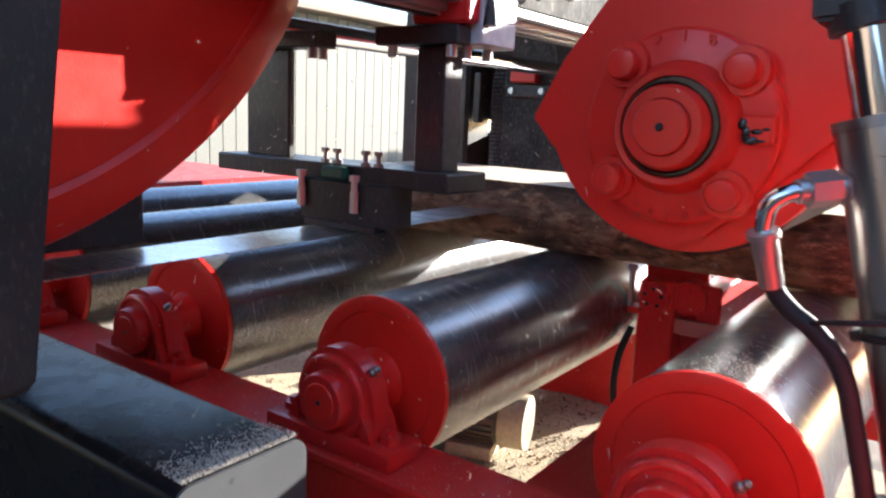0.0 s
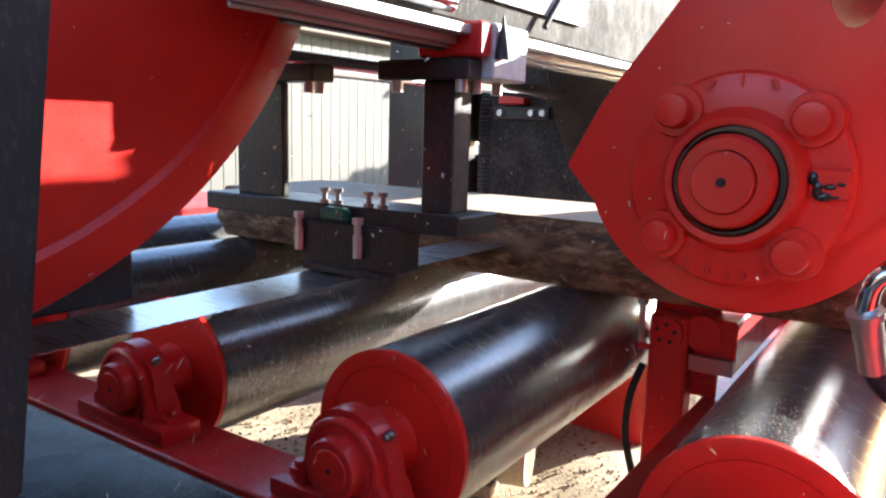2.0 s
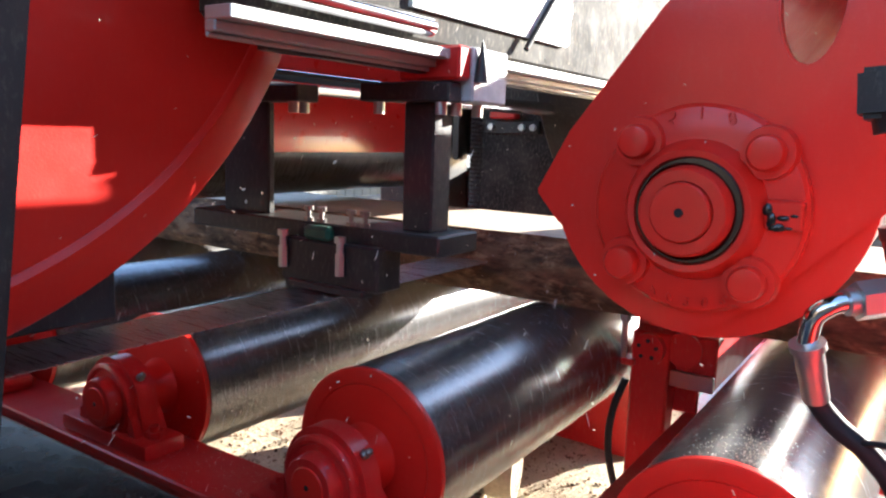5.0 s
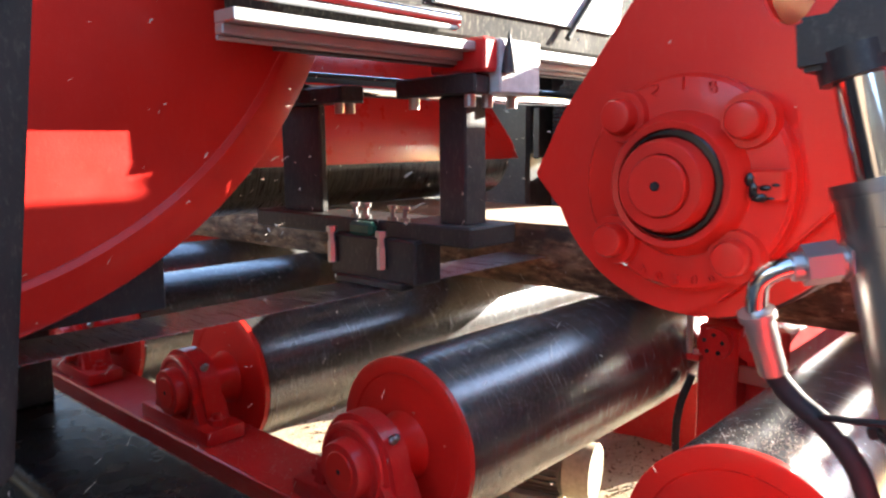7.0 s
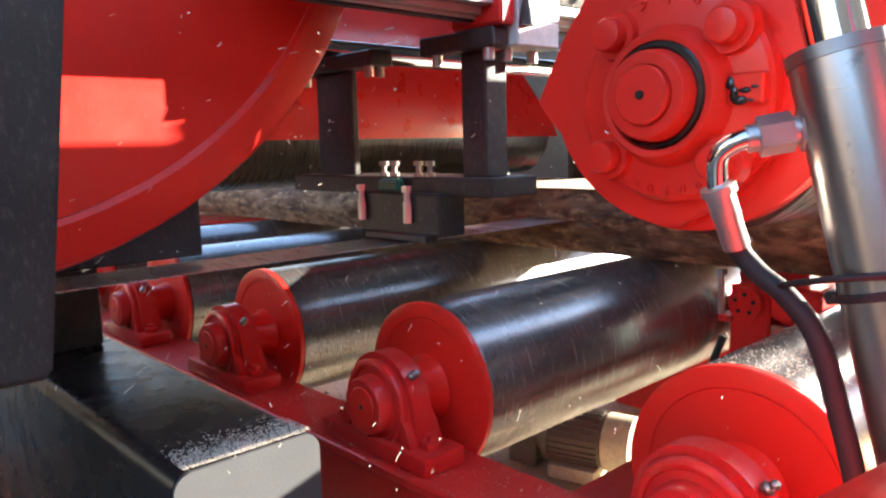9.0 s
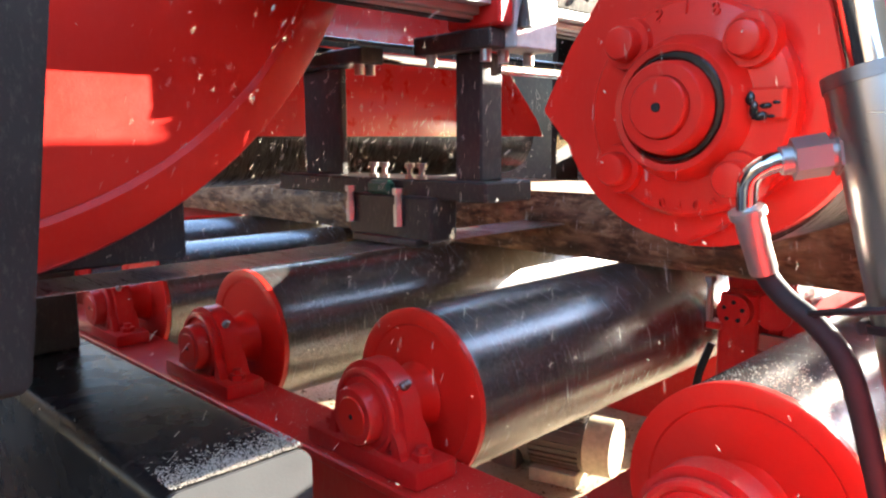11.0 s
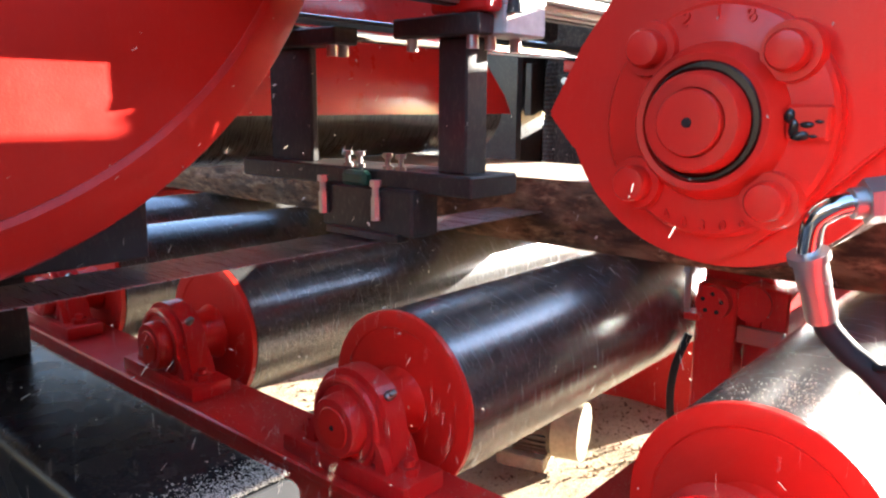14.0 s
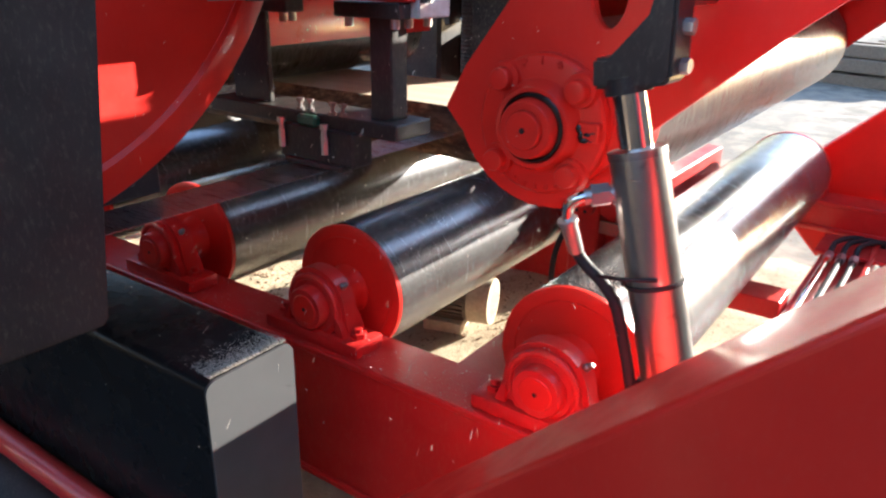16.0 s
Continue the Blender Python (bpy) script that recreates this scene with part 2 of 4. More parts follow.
def plate(bm, outline, t0, t1, axis="x", bevel=0.0):
    """A flat plate: an outline in the two other axes, from t0 to t1 along the axis."""
    def put(a, b, c):
        return {"x": (c, a, b), "y": (a, c, b), "z": (a, b, c)}[axis]
    f0 = bm.faces.new([bm.verts.new(put(a, b, t0)) for a, b in outline])
    r = bmesh.ops.extrude_face_region(bm, geom=[f0])
    vs = [v for v in r["geom"] if isinstance(v, bmesh.types.BMVert)]
    d = Vector(put(0, 0, t1 - t0))
    bmesh.ops.translate(bm, vec=d, verts=vs)
    if bevel:
        es = [e for e in bm.edges if len(e.link_faces) == 2 and e.calc_face_angle(0) > 0.8]
        bmesh.ops.bevel(bm, geom=es, offset=bevel, segments=2, affect="EDGES")
    return bm


def arc(cx, cz, r, a0, a1, n):
    return [(cx + r * math.cos(radians(a0 + (a1 - a0) * i / n)), cz + r * math.sin(radians(a0 + (a1 - a0) * i / n))) for i in range(n + 1)]


def tube(bm, points, r, segs=12):
    """A bent round hose through the points, smoothed."""
    pts = [Vector(p) for p in points]
    fine = []
    for i in range(len(pts) - 1):
        a, b, c, d = pts[max(i - 1, 0)], pts[i], pts[i + 1], pts[min(i + 2, len(pts) - 1)]
        for k in range(8):
            u = k / 8
            fine.append(0.5 * (2 * b + (c - a) * u + (2 * a - 5 * b + 4 * c - d) * u * u + (3 * b - a - 3 * c + d) * u ** 3))
    fine.append(pts[-1])
    side = (fine[1] - fine[0]).orthogonal().normalized()
    rings = []
    for i, p in enumerate(fine):
        d = (fine[min(i + 1, len(fine) - 1)] - fine[max(i - 1, 0)]).normalized()
        side = (side - d * side.dot(d)).normalized()
        up = d.cross(side)
        rings.append([bm.verts.new(p + r * (side * math.cos(2 * math.pi * k / segs) + up * math.sin(2 * math.pi * k / segs))) for k in range(segs)])
    for r0, r1 in zip(rings, rings[1:]):
        for k in range(segs):
            bm.faces.new((r0[k], r0[(k + 1) % segs], r1[(k + 1) % segs], r1[k]))
    bm.faces.new(rings[0])
    bm.faces.new(rings[-1])
    return bm


def hexagon(bm, p0, p1, r):
    return bar(bm, p0, p1, r, 6)


B = bmesh.new

# ---- ground and surroundings ----
ROLL_Z, ROLL_R, ROLL_YS = 0.8395, 0.178, (0.255, 0.935, 1.605, 2.275, 2.945)
LOG_SPEED = 0.27


def build_ground():
    bm = B()
    n = 60
    xs = [-60 + 120 * (0.5 + 0.5 * math.copysign(abs(2 * i / n - 1) ** 3, 2 * i / n - 1)) for i in range(n + 1)]
    grid = [[bm.verts.new((x + 2.2, y + 1.2, 0.025 * noise.noise(Vector((x * 1.7, y * 1.7, 0))) if abs(x) < 8 and abs(y) < 8 else 0.0)) for y in xs] for x in xs]
    for i in range(n):
        for j in range(n):
            bm.faces.new((grid[i][j], grid[i + 1][j], grid[i + 1][j + 1], grid[i][j + 1]))
    solid("ground", bm, GROUND, "trodden grey yard of sand and dirt", "ground", kind="structure")


build_ground()


def bed_height(x, y):
    u, w = (x - 0.9) / 4.0, (y + 0.4) / 5.4
    edge = min(1, max(0, min(u, 1 - u, w, 1 - w) * 5 + 0.5 * noise.noise(Vector((x * 1.6, y * 1.6, 3)))))
    lift = 0.03 * edge + 0.05 * max(0, noise.noise(Vector((x * 1.3, y * 1.3, 9)))) * edge
    return -0.03 + lift * 1.5 + 0.005 * noise.noise(Vector((x * 9, y * 9, 1)))


def build_sawdust_bed():
    """Uneven drift of sawdust under and beside the roller bed."""
    bm = B()
    n, m = 70, 90
    grid = []
    for i in range(n + 1):
        row = []
        for j in range(m + 1):
            x, y = 0.9 + 4.0 * i / n, -0.4 + 5.4 * j / m
            row.append(bm.verts.new((x, y, bed_height(x, y))))
        grid.append(row)
    for i in range(n):
        for j in range(m):
            bm.faces.new((grid[i][j], grid[i + 1][j], grid[i + 1][j + 1], grid[i][j + 1]))
    solid("sawdust_bed", bm, SAWDUST, "pale sawdust drifted on the ground under the rollers", "sawdust", kind="stuff")


build_sawdust_bed()


def build_south_screen():
    # Unseen wall, added to block sky and sun from the south.
    wall = thing("south_screen", None, "unseen weathered board wall added to block light from the south", "wall", kind="structure")
    for k in range(62):
        x = -7.0 + 0.25 * k
        bm = box(B(), x, x + 0.24, -4.44, -4.4 + 0.01 * (k % 2), -0.02, 4.9)
        part("board", bm, OLD_WOOD, wall)


build_south_screen()


def build_west_screen():
    # Added out of view: darkens reflections and holds back the western sky.
    wall = thing("west_screen", None, "unseen weathered board fence added to cut sky light from the west", "wall", kind="structure")
    for k in range(46):
        y = -4.36 + 0.25 * k
        bm = box(B(), -3.54, -3.5 + 0.01 * (k % 2), y, y + 0.24, -0.02, 2.5)
        part("board", bm, OLD_WOOD, wall)


build_west_screen()

def build_north_screen():
    # Added fence that keeps bright northern sky out of the base tube's reflection.
    wall = thing("north_screen", None, "unseen weathered board fence added to dim the northern sky's reflection", "wall", kind="structure")
    for k in range(24):
        x = -3.5 + 0.25 * k
        bm = box(B(), x, x + 0.24, 8.0, 8.04 + 0.01 * (k % 2), -0.02, 4.2)
        part("board", bm, OLD_WOOD, wall)


build_north_screen()

# ---- roller bed ----


def build_roller():
    ob = thing("feed_roller", pose(0, ROLL_YS[0], ROLL_Z), "smooth turned steel feed roller with a red end disc", "roller", "feed rollers")
    bm = lathe(B(), [(1.262, ROLL_R - 0.004), (1.266, ROLL_R), (3.336, ROLL_R), (3.34, ROLL_R - 0.004)], segs=96)
    part("shell", bm, ROLL, ob, "brushed steel shell with fine sawdust")
    for x0, x1 in ((1.246, 1.262), (3.34, 3.356)):
        bm = lathe(B(), [(x0 + 0.004, ROLL_R - 0.032), (x0 + 0.001, ROLL_R - 0.029), (x0, ROLL_R - 0.002), (x0 + 0.002, ROLL_R + 0.003), (x1 - 0.002, ROLL_R + 0.003), (x1, ROLL_R - 0.002)], segs=96)
        part("end_disc", bm, RED_CLEAN, ob, "red painted end disc")
    bm = lathe(B(), [(1.18, 0.058), (1.23, 0.06), (1.249, 0.07)], segs=40)
    part("hub", bm, RED_CLEAN, ob)
    for a, b in ((1.0765, 1.246), (3.356, 3.4885)):
        bm = lathe(B(), [(a, 0.037), (a + 0.004, 0.042), (b, 0.042)], segs=40)
        part("shaft", bm, RED_CLEAN, ob)
    bm = lathe(B(), [(1.0755, 0.005), (1.0775, 0.006)], segs=12)
    part("centre_mark", bm, DARK, ob)
    return ob


ROLLER = build_roller()
ROLLERS = [ROLLER] + [copy_thing(ROLLER, pose(0, y, ROLL_Z)) for y in ROLL_YS[1:]]


def housing_outline():
    return [(-0.118, -0.07), (0.118, -0.07), (0.112, -0.055)] + arc(0, 0, 0.1, 12, 168, 24) + [(-0.112, -0.055)]


def build_pillow(x):
    ob = thing("pillow_block", pose(x, ROLL_YS[0], ROLL_Z), "red cast pillow block bearing bolted on the side beam", "bearing", "pillow blocks")
    bm = plate(B(), housing_outline(), -0.03, 0.042, "x", 0.014)
    housing = part("housing", bm, RED, ob)
    bm = box(B(), -0.05, 0.055, -0.168, 0.168, -0.102, -0.064, 0.009, segs=2)
    for side in (-1, 1):
        foot = [(side * 0.085, -0.064), (side * 0.113, -0.064), (side * 0.1, -0.03), (side * 0.085, -0.01)]
        plate(bm, foot if side > 0 else foot[::-1], -0.036, 0.046, "x")
    base = part("base", bm, RED, ob)
    bm = lathe(B(), [(-0.0285, 0.089), (-0.034, 0.086), (-0.036, 0.08), (-0.0345, 0.074), (-0.0305, 0.071)], segs=56, closed=False)
    part("bearing_ring", bm, RED, housing, "raised rim round the bearing")
    bm = lathe(B(), [(-0.03, 0.0715), (-0.031, 0.059), (-0.056, 0.0575), (-0.061, 0.054), (-0.0615, 0.04), (-0.06, 0.0385)], segs=48, closed=False)
    part("inner_ring", bm, RED, housing)
    for y in (-0.132, 0.132):
        bm = hexagon(B(), (0, y, -0.066), (0, y, -0.05), 0.021)
        bar(bm, (0, y, -0.052), (0, y, -0.038), 0.011, 14)
        bar(bm, (0, y, -0.0685), (0, y, -0.065), 0.028, 20)
        part("base_bolt", bm, RED, base)
    bm = lathe(B(), [(0, 0.009), (0.007, 0.0095), (0.011, 0.006), (0.017, 0.0075), (0.022, 0.004)], "z", segs=14)
    part("grease_nipple", bm, BOLT, housing, "shiny grease nipple", pose(0.0, -0.081, 0.064, 52, 0, 0))
    return ob


PILLOW = build_pillow(1.14)
for y in ROLL_YS[1:]:
    copy_thing(PILLOW, pose(1.14, y, ROLL_Z))
for y in ROLL_YS:
    copy_thing(PILLOW, pose(3.425, y, ROLL_Z, 0, 0, 180))


def build_side_beam(x0, x1, low, name, label, feet):
    beam = thing(name, None, label, "beam")
    top = ROLL_Z - 0.102
    bm = box(B(), x0, x1, -0.6, 5.2, top - 0.022, top - 0.0005, 0.004)
    part("top_flange", bm, RED, beam)
    bm = box(B(), x0 + 0.012, x0 + 0.03, -0.6, 5.2, low + 0.022, top - 0.022)
    part("web", bm, RED, beam)
    bm = box(B(), x0, x1, -0.6, 5.2, low, low + 0.022, 0.004)
    part("bottom_flange", bm, RED, beam)
    for y in feet:
        bm = box(B(), x0 + 0.03, x1 - 0.03, y - 0.05, y + 0.05, -0.02, low, 0.004)
        part("foot", bm, RED, beam)
    return beam


build_side_beam(1.075, 1.245, 0.318, "side_beam", "red painted steel side beam carrying the roller bearings", (-0.3, 1.3, 2.6, 4.4))
FAR_BEAM = build_side_beam(3.36, 3.53, 0.6, "side_beam", "red steel side beam at the rollers' far ends", (-0.3, 2.6, 4.4))
part("foot_plate", box(B(), 3.385, 3.41, 1.1, 1.9, -0.02, 0.6, 0.004), RED, FAR_BEAM)


def build_cross_member():
    ob = thing("cross_member", None, "red steel cross member between the side beams under the rollers", "beam")
    bm = box(B(), 1.2455, 3.3595, 0.43, 0.594, 0.69, 0.704, 0.003)
    part("top_flange", bm, RED, ob)
    bm = box(B(), 1.2455, 3.3595, 0.575, 0.59, 0.6, 0.69)
    part("web", bm, RED, ob)
    for x in (1.2455, 3.3395):
        bm = box(B(), x, x + 0.02, 0.43, 0.5745, 0.6, 0.69)
        part("gusset", bm, RED, ob)
    return ob


build_cross_member()


# ---- press roller on its arm ----
PRESS_Y, PRESS_Z, PRESS_R = 0.30, 1.396, 0.184


def arm_outline():
    pts = [(0.537, 1.402), (0.502, 1.362)]
    pts += arc(0.303, 1.433, 0.206, -22, -90, 12)
    pts += [(0.262, 1.247), (0.205, 1.296), (0.137, 1.366), (0.06, 1.436), (-0.1, 1.575), (-0.62, 1.99), (-0.62, 2.6), (-0.36, 2.4), (-0.26, 2.09), (0.14, 1.88)]
    pts += [(0.192 - 0.036 * math.sin(radians(a)), 1.66 + 0.085 * math.cos(radians(a))) for a in range(0, 360, 15)]
    pts += [(0.1921, 1.7451), (0.1401, 1.8799), (0.367, 1.654), (0.49, 1.49)]
    return pts


def letters(text, radius, centre_angle, step, size, parent, x):
    for i, ch in enumerate(text):
        a = centre_angle - (i - (len(text) - 1) / 2) * step
        cu = bpy.data.curves.new("letter", "FONT")
        cu.body, cu.size, cu.extrude, cu.align_x, cu.align_y = ch, size, 0.0025, "CENTER", "CENTER"
        tmp = bpy.data.objects.new("letter", cu)
        scene.collection.objects.link(tmp)
        me = bpy.data.meshes.new_from_object(tmp.evaluated_get(bpy.context.evaluated_depsgraph_get()))
        bpy.data.objects.remove(tmp)
        me.materials.clear()
        me.materials.append(RED_CLEAN)
        ob = new("raised_figure", me)
        ob.parent = parent
        r = radians(a)
        flip = 90 if centre_angle < 0 else -90
        y, z = -radius * math.cos(r), radius * math.sin(r)
        spin = Matrix.Rotation(radians(a + flip), 4, "X")
        ob.matrix_basis = Matrix.Translation((x, y, z)) @ spin @ Matrix(((0, 0, -1, 0), (-1, 0, 0, 0), (0, 1, 0, 0), (0, 0, 0, 1)))


def build_press(name, origin, flange, xa=1.166, xb=3.374):
    unit = thing(name, origin, "red press unit holding a steel hold-down roller on the log", "press", "press units")
    m = Matrix.Translation((0, -PRESS_Y, -PRESS_Z))

    def shifted(bm):
        bmesh.ops.transform(bm, matrix=m, verts=bm.verts)
        return bm
    for x0, x1 in ((1.14, 1.165), (3.375, 3.4)) if flange else ():
        part("arm_plate", shifted(plate(B(), arm_outline(), x0, x1, "x", 0.003)), RED_CLEAN, unit, "red arm side plate, rounded at the bearing")
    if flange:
        # Unseen lug, its outline cut to cast the notched edge of the guard's sun patch.
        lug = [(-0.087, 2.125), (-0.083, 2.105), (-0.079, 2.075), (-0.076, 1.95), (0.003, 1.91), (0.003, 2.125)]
        part("shadow_lug", shifted(plate(B(), lug, 3.38, 3.395)), RED_CLEAN, unit)
    ring = [(0.303 + 0.206 * math.cos(a), 1.428 + 0.208 * math.sin(a)) for a in [math.pi * (1 + i / 36) for i in range(37)]]
    if flange:
        part("backing_disc", shifted(plate(B(), ring, 1.166, 1.2, "x", 0.002)), RED_CLEAN, unit)
    else:
        end = [(0.1, 1.38), (0.49, 1.39), (0.49, 1.455), (0.35, 1.94), (0.255, 1.94), (0.1, 1.45)]
        part("end_plate", shifted(plate(B(), end, xa - 0.012, xa - 0.001, "x")), RED_GLOSS, unit)
        bm = bar(B(), (xa + 0.3, 0.1, 2.0), (xa + 0.3, 0.1, 3.0), 0.05, 24)
        part("lift_rod", shifted(bm), CHROME, unit, "chrome lifting rod")
    rear = [(0.095, 1.375), (0.085, 1.375), (0.085, 1.45), (0.24, 1.96), (0.36, 1.97), (0.505, 1.46), (0.505, 1.385), (0.495, 1.385), (0.495, 1.455), (0.35, 1.95), (0.25, 1.945), (0.095, 1.447)]
    hood = [(0.075, 1.595), (0.06, 1.597), (-0.1, 1.8), (0.12, 1.97), (0.36, 1.63), (0.5, 1.46), (0.505, 1.385), (0.495, 1.385), (0.49, 1.455), (0.35, 1.62), (0.12, 1.95), (-0.08, 1.79)]
    bm = plate(B(), hood, xa + 0.021, xb) if flange else plate(B(), rear, xa, xb - 0.013)
    if not flange:
        for v in bm.verts:
            if v.co.x > 2:
                v.co.x -= 0.62 * (v.co.z - 1.375)
    part("hood", shifted(bm), RED_CLEAN if flange else RED_GLOSS, unit, "folded red sheet hood over the roller")
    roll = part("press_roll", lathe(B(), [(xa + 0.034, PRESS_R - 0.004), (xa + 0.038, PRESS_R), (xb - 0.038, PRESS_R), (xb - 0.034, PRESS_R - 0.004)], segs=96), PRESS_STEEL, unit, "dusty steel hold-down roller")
    if flange:
        bm = lathe(B(), [(1.14, 0.133), (1.118, 0.133), (1.112, 0.128), (1.108, 0.105)], segs=64)
        flange = part("flange", bm, RED_CLEAN, unit, "round red cast bearing flange")
        bm = lathe(B(), [(1.112, 0.09), (1.084, 0.079), (1.078, 0.075), (1.079, 0.067), (1.09, 0.065)], segs=64, closed=False)
        part("bearing_ring", bm, RED_CLEAN, flange)
        bm = lathe(B(), [(1.081, 0.068), (1.0775, 0.0655), (1.0775, 0.0585), (1.081, 0.053)], segs=72, closed=False)
        for v in bm.verts:
            d = math.hypot(v.co.y, v.co.z)
            side = 0.5 + 0.5 * (-v.co.y * 0.8 + v.co.z * 0.6) / d
            k = 0.062 + (d - 0.062) * (0.25 + 0.75 * side ** 2 + 0.25 * noise.noise(Vector((0, v.co.y, v.co.z)) * 28))
            v.co.x -= 0.0015 * side
            v.co.y, v.co.z = v.co.y * k / d, v.co.z * k / d
        part("grease_ring", bm, GREASE, flange, "black grease squeezed round the seal")
        bm = lathe(B(), [(1.085, 0.057), (1.058, 0.054), (1.054, 0.051), (1.054, 0.038)], segs=48, closed=False)
        part("inner_ring", bm, RED_CLEAN, flange)
        bm = lathe(B(), [(1.06, 0.037), (1.047, 0.036), (1.045, 0.034)], segs=48)
        part("shaft_end", bm, RED_CLEAN, flange)
        part("centre_mark", lathe(B(), [(1.0425, 0.005), (1.046, 0.006)], segs=12), DARK, flange)
        for a in (48, 138, 228, 318):
            y, z = 0.111 * math.cos(radians(a)), 0.111 * math.sin(radians(a))
            bm = lathe(B(), [(1.116, 0.034), (1.098, 0.031)], at=(0, y, z), segs=24)
            lathe(bm, [(1.098, 0.022), (1.083, 0.0215), (1.079, 0.019), (1.078, 0.012)], at=(0, y, z), segs=24)
            part("flange_bolt", bm, RED_CLEAN, flange)
        bm = box(B(), 1.094, 1.116, -0.128, -0.086, -0.016, 0.02, 0.003)
        part("lug", bm, RED_CLEAN, flange)
        bm = B()
        for y, z, r, s in ((-0.089, 0.008, 0.006, 1.3), (-0.094, -0.004, 0.0065, 1.4), (-0.101, -0.012, 0.006, 0.8), (-0.108, 0.0, 0.005, 0.7), (-0.119, 0.003, 0.0035, 0.6), (-0.113, -0.012, 0.003, 0.6)):
            q = bmesh.ops.create_icosphere(bm, subdivisions=2, radius=r)["verts"]
            for v in q:
                v.co *= 1 + 0.5 * noise.noise((v.co + Vector((0, y, z))) * 120)
                v.co = Vector((1.0935 + v.co.x * 0.5, y + v.co.y * (1.5 if s < 1 else 0.9), z + v.co.z * s))
        part("lug_slot", bm, GREASE, flange, "greasy black slot")
        letters("218", 0.119, 90, 18, 0.022, flange, 1.1095)
        letters("60304", 0.119, -90, 11, 0.018, flange, 1.1095)
    return unit, roll


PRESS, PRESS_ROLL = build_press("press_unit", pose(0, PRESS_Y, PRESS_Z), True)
REAR_Y = 2.12
REAR, REAR_ROLL = build_press("press_unit", pose(0, REAR_Y, PRESS_Z), False, 0.7, 2.94)


def build_cylinder():
    ob = thing("hydraulic_cylinder", None, "bright steel hydraulic cylinder lifting the press arm", "cylinder")
    top, low = Vector((0.956, 0.046, 1.418)), Vector((0.956, -0.20, 0.47))
    d = (top - low).normalized()
    bm = bar(B(), low, top - d * 0.012, 0.044, 48)
    barrel = part("barrel", bm, SATIN, ob, "satin steel barrel")
    bm = bar(B(), top - d * 0.012, top, 0.0455, 48)
    part("gland", bm, BOLT, barrel, "dusty end gland")
    bm = bar(B(), top - d * 0.01, top + d * 0.12, 0.026, 40)
    part("rod", bm, CHROME, ob, "polished chrome rod")
    e = top + d * 0.105
    cheek = [(0.115, 1.504), (0.119, 1.55), (0.094, 1.552), (0.04, 1.615), (0.03, 1.66), (0.0, 1.66), (-0.004, 1.53), (0.006, 1.52), (0.04, 1.512)]
    bm = plate(B(), cheek, e.x - 0.03, e.x + 0.046, "x", 0.005)
    bar(bm, top + d * 0.085, top + d * 0.11, 0.036, 28)
    clevis = part("clevis", bm, BLACK, ob, "black clevis block")
    bm = bar(B(), (e.x - 0.02, 0.018, 1.636), (e.x + 0.184, 0.018, 1.636), 0.012, 20)
    part("pin", bm, BOLT, clevis, "dull steel pin")
    for z in (1.545, 1.6):
        bm = hexagon(B(), (e.x + 0.01, -0.016, z), (e.x + 0.01, 0.002, z), 0.012)
        part("clevis_bolt", bm, ZINC, clevis, "zinc bolt head")
    for k in (0.215, 0.392):
        p = top - d * k
        bm = lathe(B(), [(-0.004, 0.0455), (-0.003, 0.048), (0.003, 0.048), (0.004, 0.0455)], "z", segs=40, closed=False)
        box(bm, -0.01, 0.012, -0.055, -0.044, -0.006, 0.006, 0.002)
        part("cable_tie", bm, RUBBER, barrel, "black cable tie", Matrix.Translation(p) @ d.to_track_quat("Z", "Y").to_matrix().to_4x4())
    return ob


build_cylinder()


def build_hose():
    ob = thing("hydraulic_hose", None, "black hydraulic hose with a bright elbow fitting on the cylinder", "hose")
    a, c = Vector((0.95, 0.05, 1.351)), Vector((0.912, 0.105, 1.340))
    bm = bar(B(), a, c, 0.0125, 20)
    for k0, k1, rr in ((0.2, 0.36, 0.0195), (0.44, 0.86, 0.0185)):
        hexagon(bm, a.lerp(c, k0), a.lerp(c, k1), rr)
    part("hex_fitting", bm, ZINC, ob, "zinc hexagon fitting")
    bm = tube(B(), [(0.915, 0.102, 1.341), (0.907, 0.116, 1.336), (0.906, 0.129, 1.322), (0.916, 0.133, 1.29)], 0.0095, 16)
    part("elbow", bm, CHROME, ob, "bent bright elbow pipe")
    f0, f1 = Vector((0.914, 0.133, 1.297)), Vector((0.934, 0.122, 1.238))
    n = (f1 - f0).length
    crimp = [(0, 0.0165), (0.007, 0.0165), (0.008, 0.0134), (n * 0.48, 0.0134), (n * 0.52, 0.0127), (n * 0.95, 0.0127), (n, 0.012)]
    bm = lathe(B(), crimp, "z", segs=24)
    bmesh.ops.transform(bm, matrix=Matrix.Translation(f0) @ (f1 - f0).to_track_quat("Z", "Y").to_matrix().to_4x4(), verts=bm.verts)
    part("ferrule", bm, ZINC, ob, "crimped ferrule")
    bm = tube(B(), [(0.932, 0.123, 1.245), (0.937, 0.117, 1.23), (0.938, 0.1, 1.213), (0.937, 0.074, 1.195), (0.936, 0.046, 1.161), (0.938, 0.024, 1.09), (0.94, 0.006, 1.02), (0.945, -0.06, 0.75), (0.96, -0.12, 0.48), (1.02, -0.1, 0.4)], 0.0102, 16)
    part("rubber_hose", bm, RUBBER, ob)
    bm = tube(B(), [(0.938, 0.088, 1.203), (0.92, 0.062, 1.212), (0.905, 0.025, 1.222), (0.915, -0.025, 1.23)], 0.0032, 8)
    part("tie_strap", bm, RUBBER, ob)


build_hose()

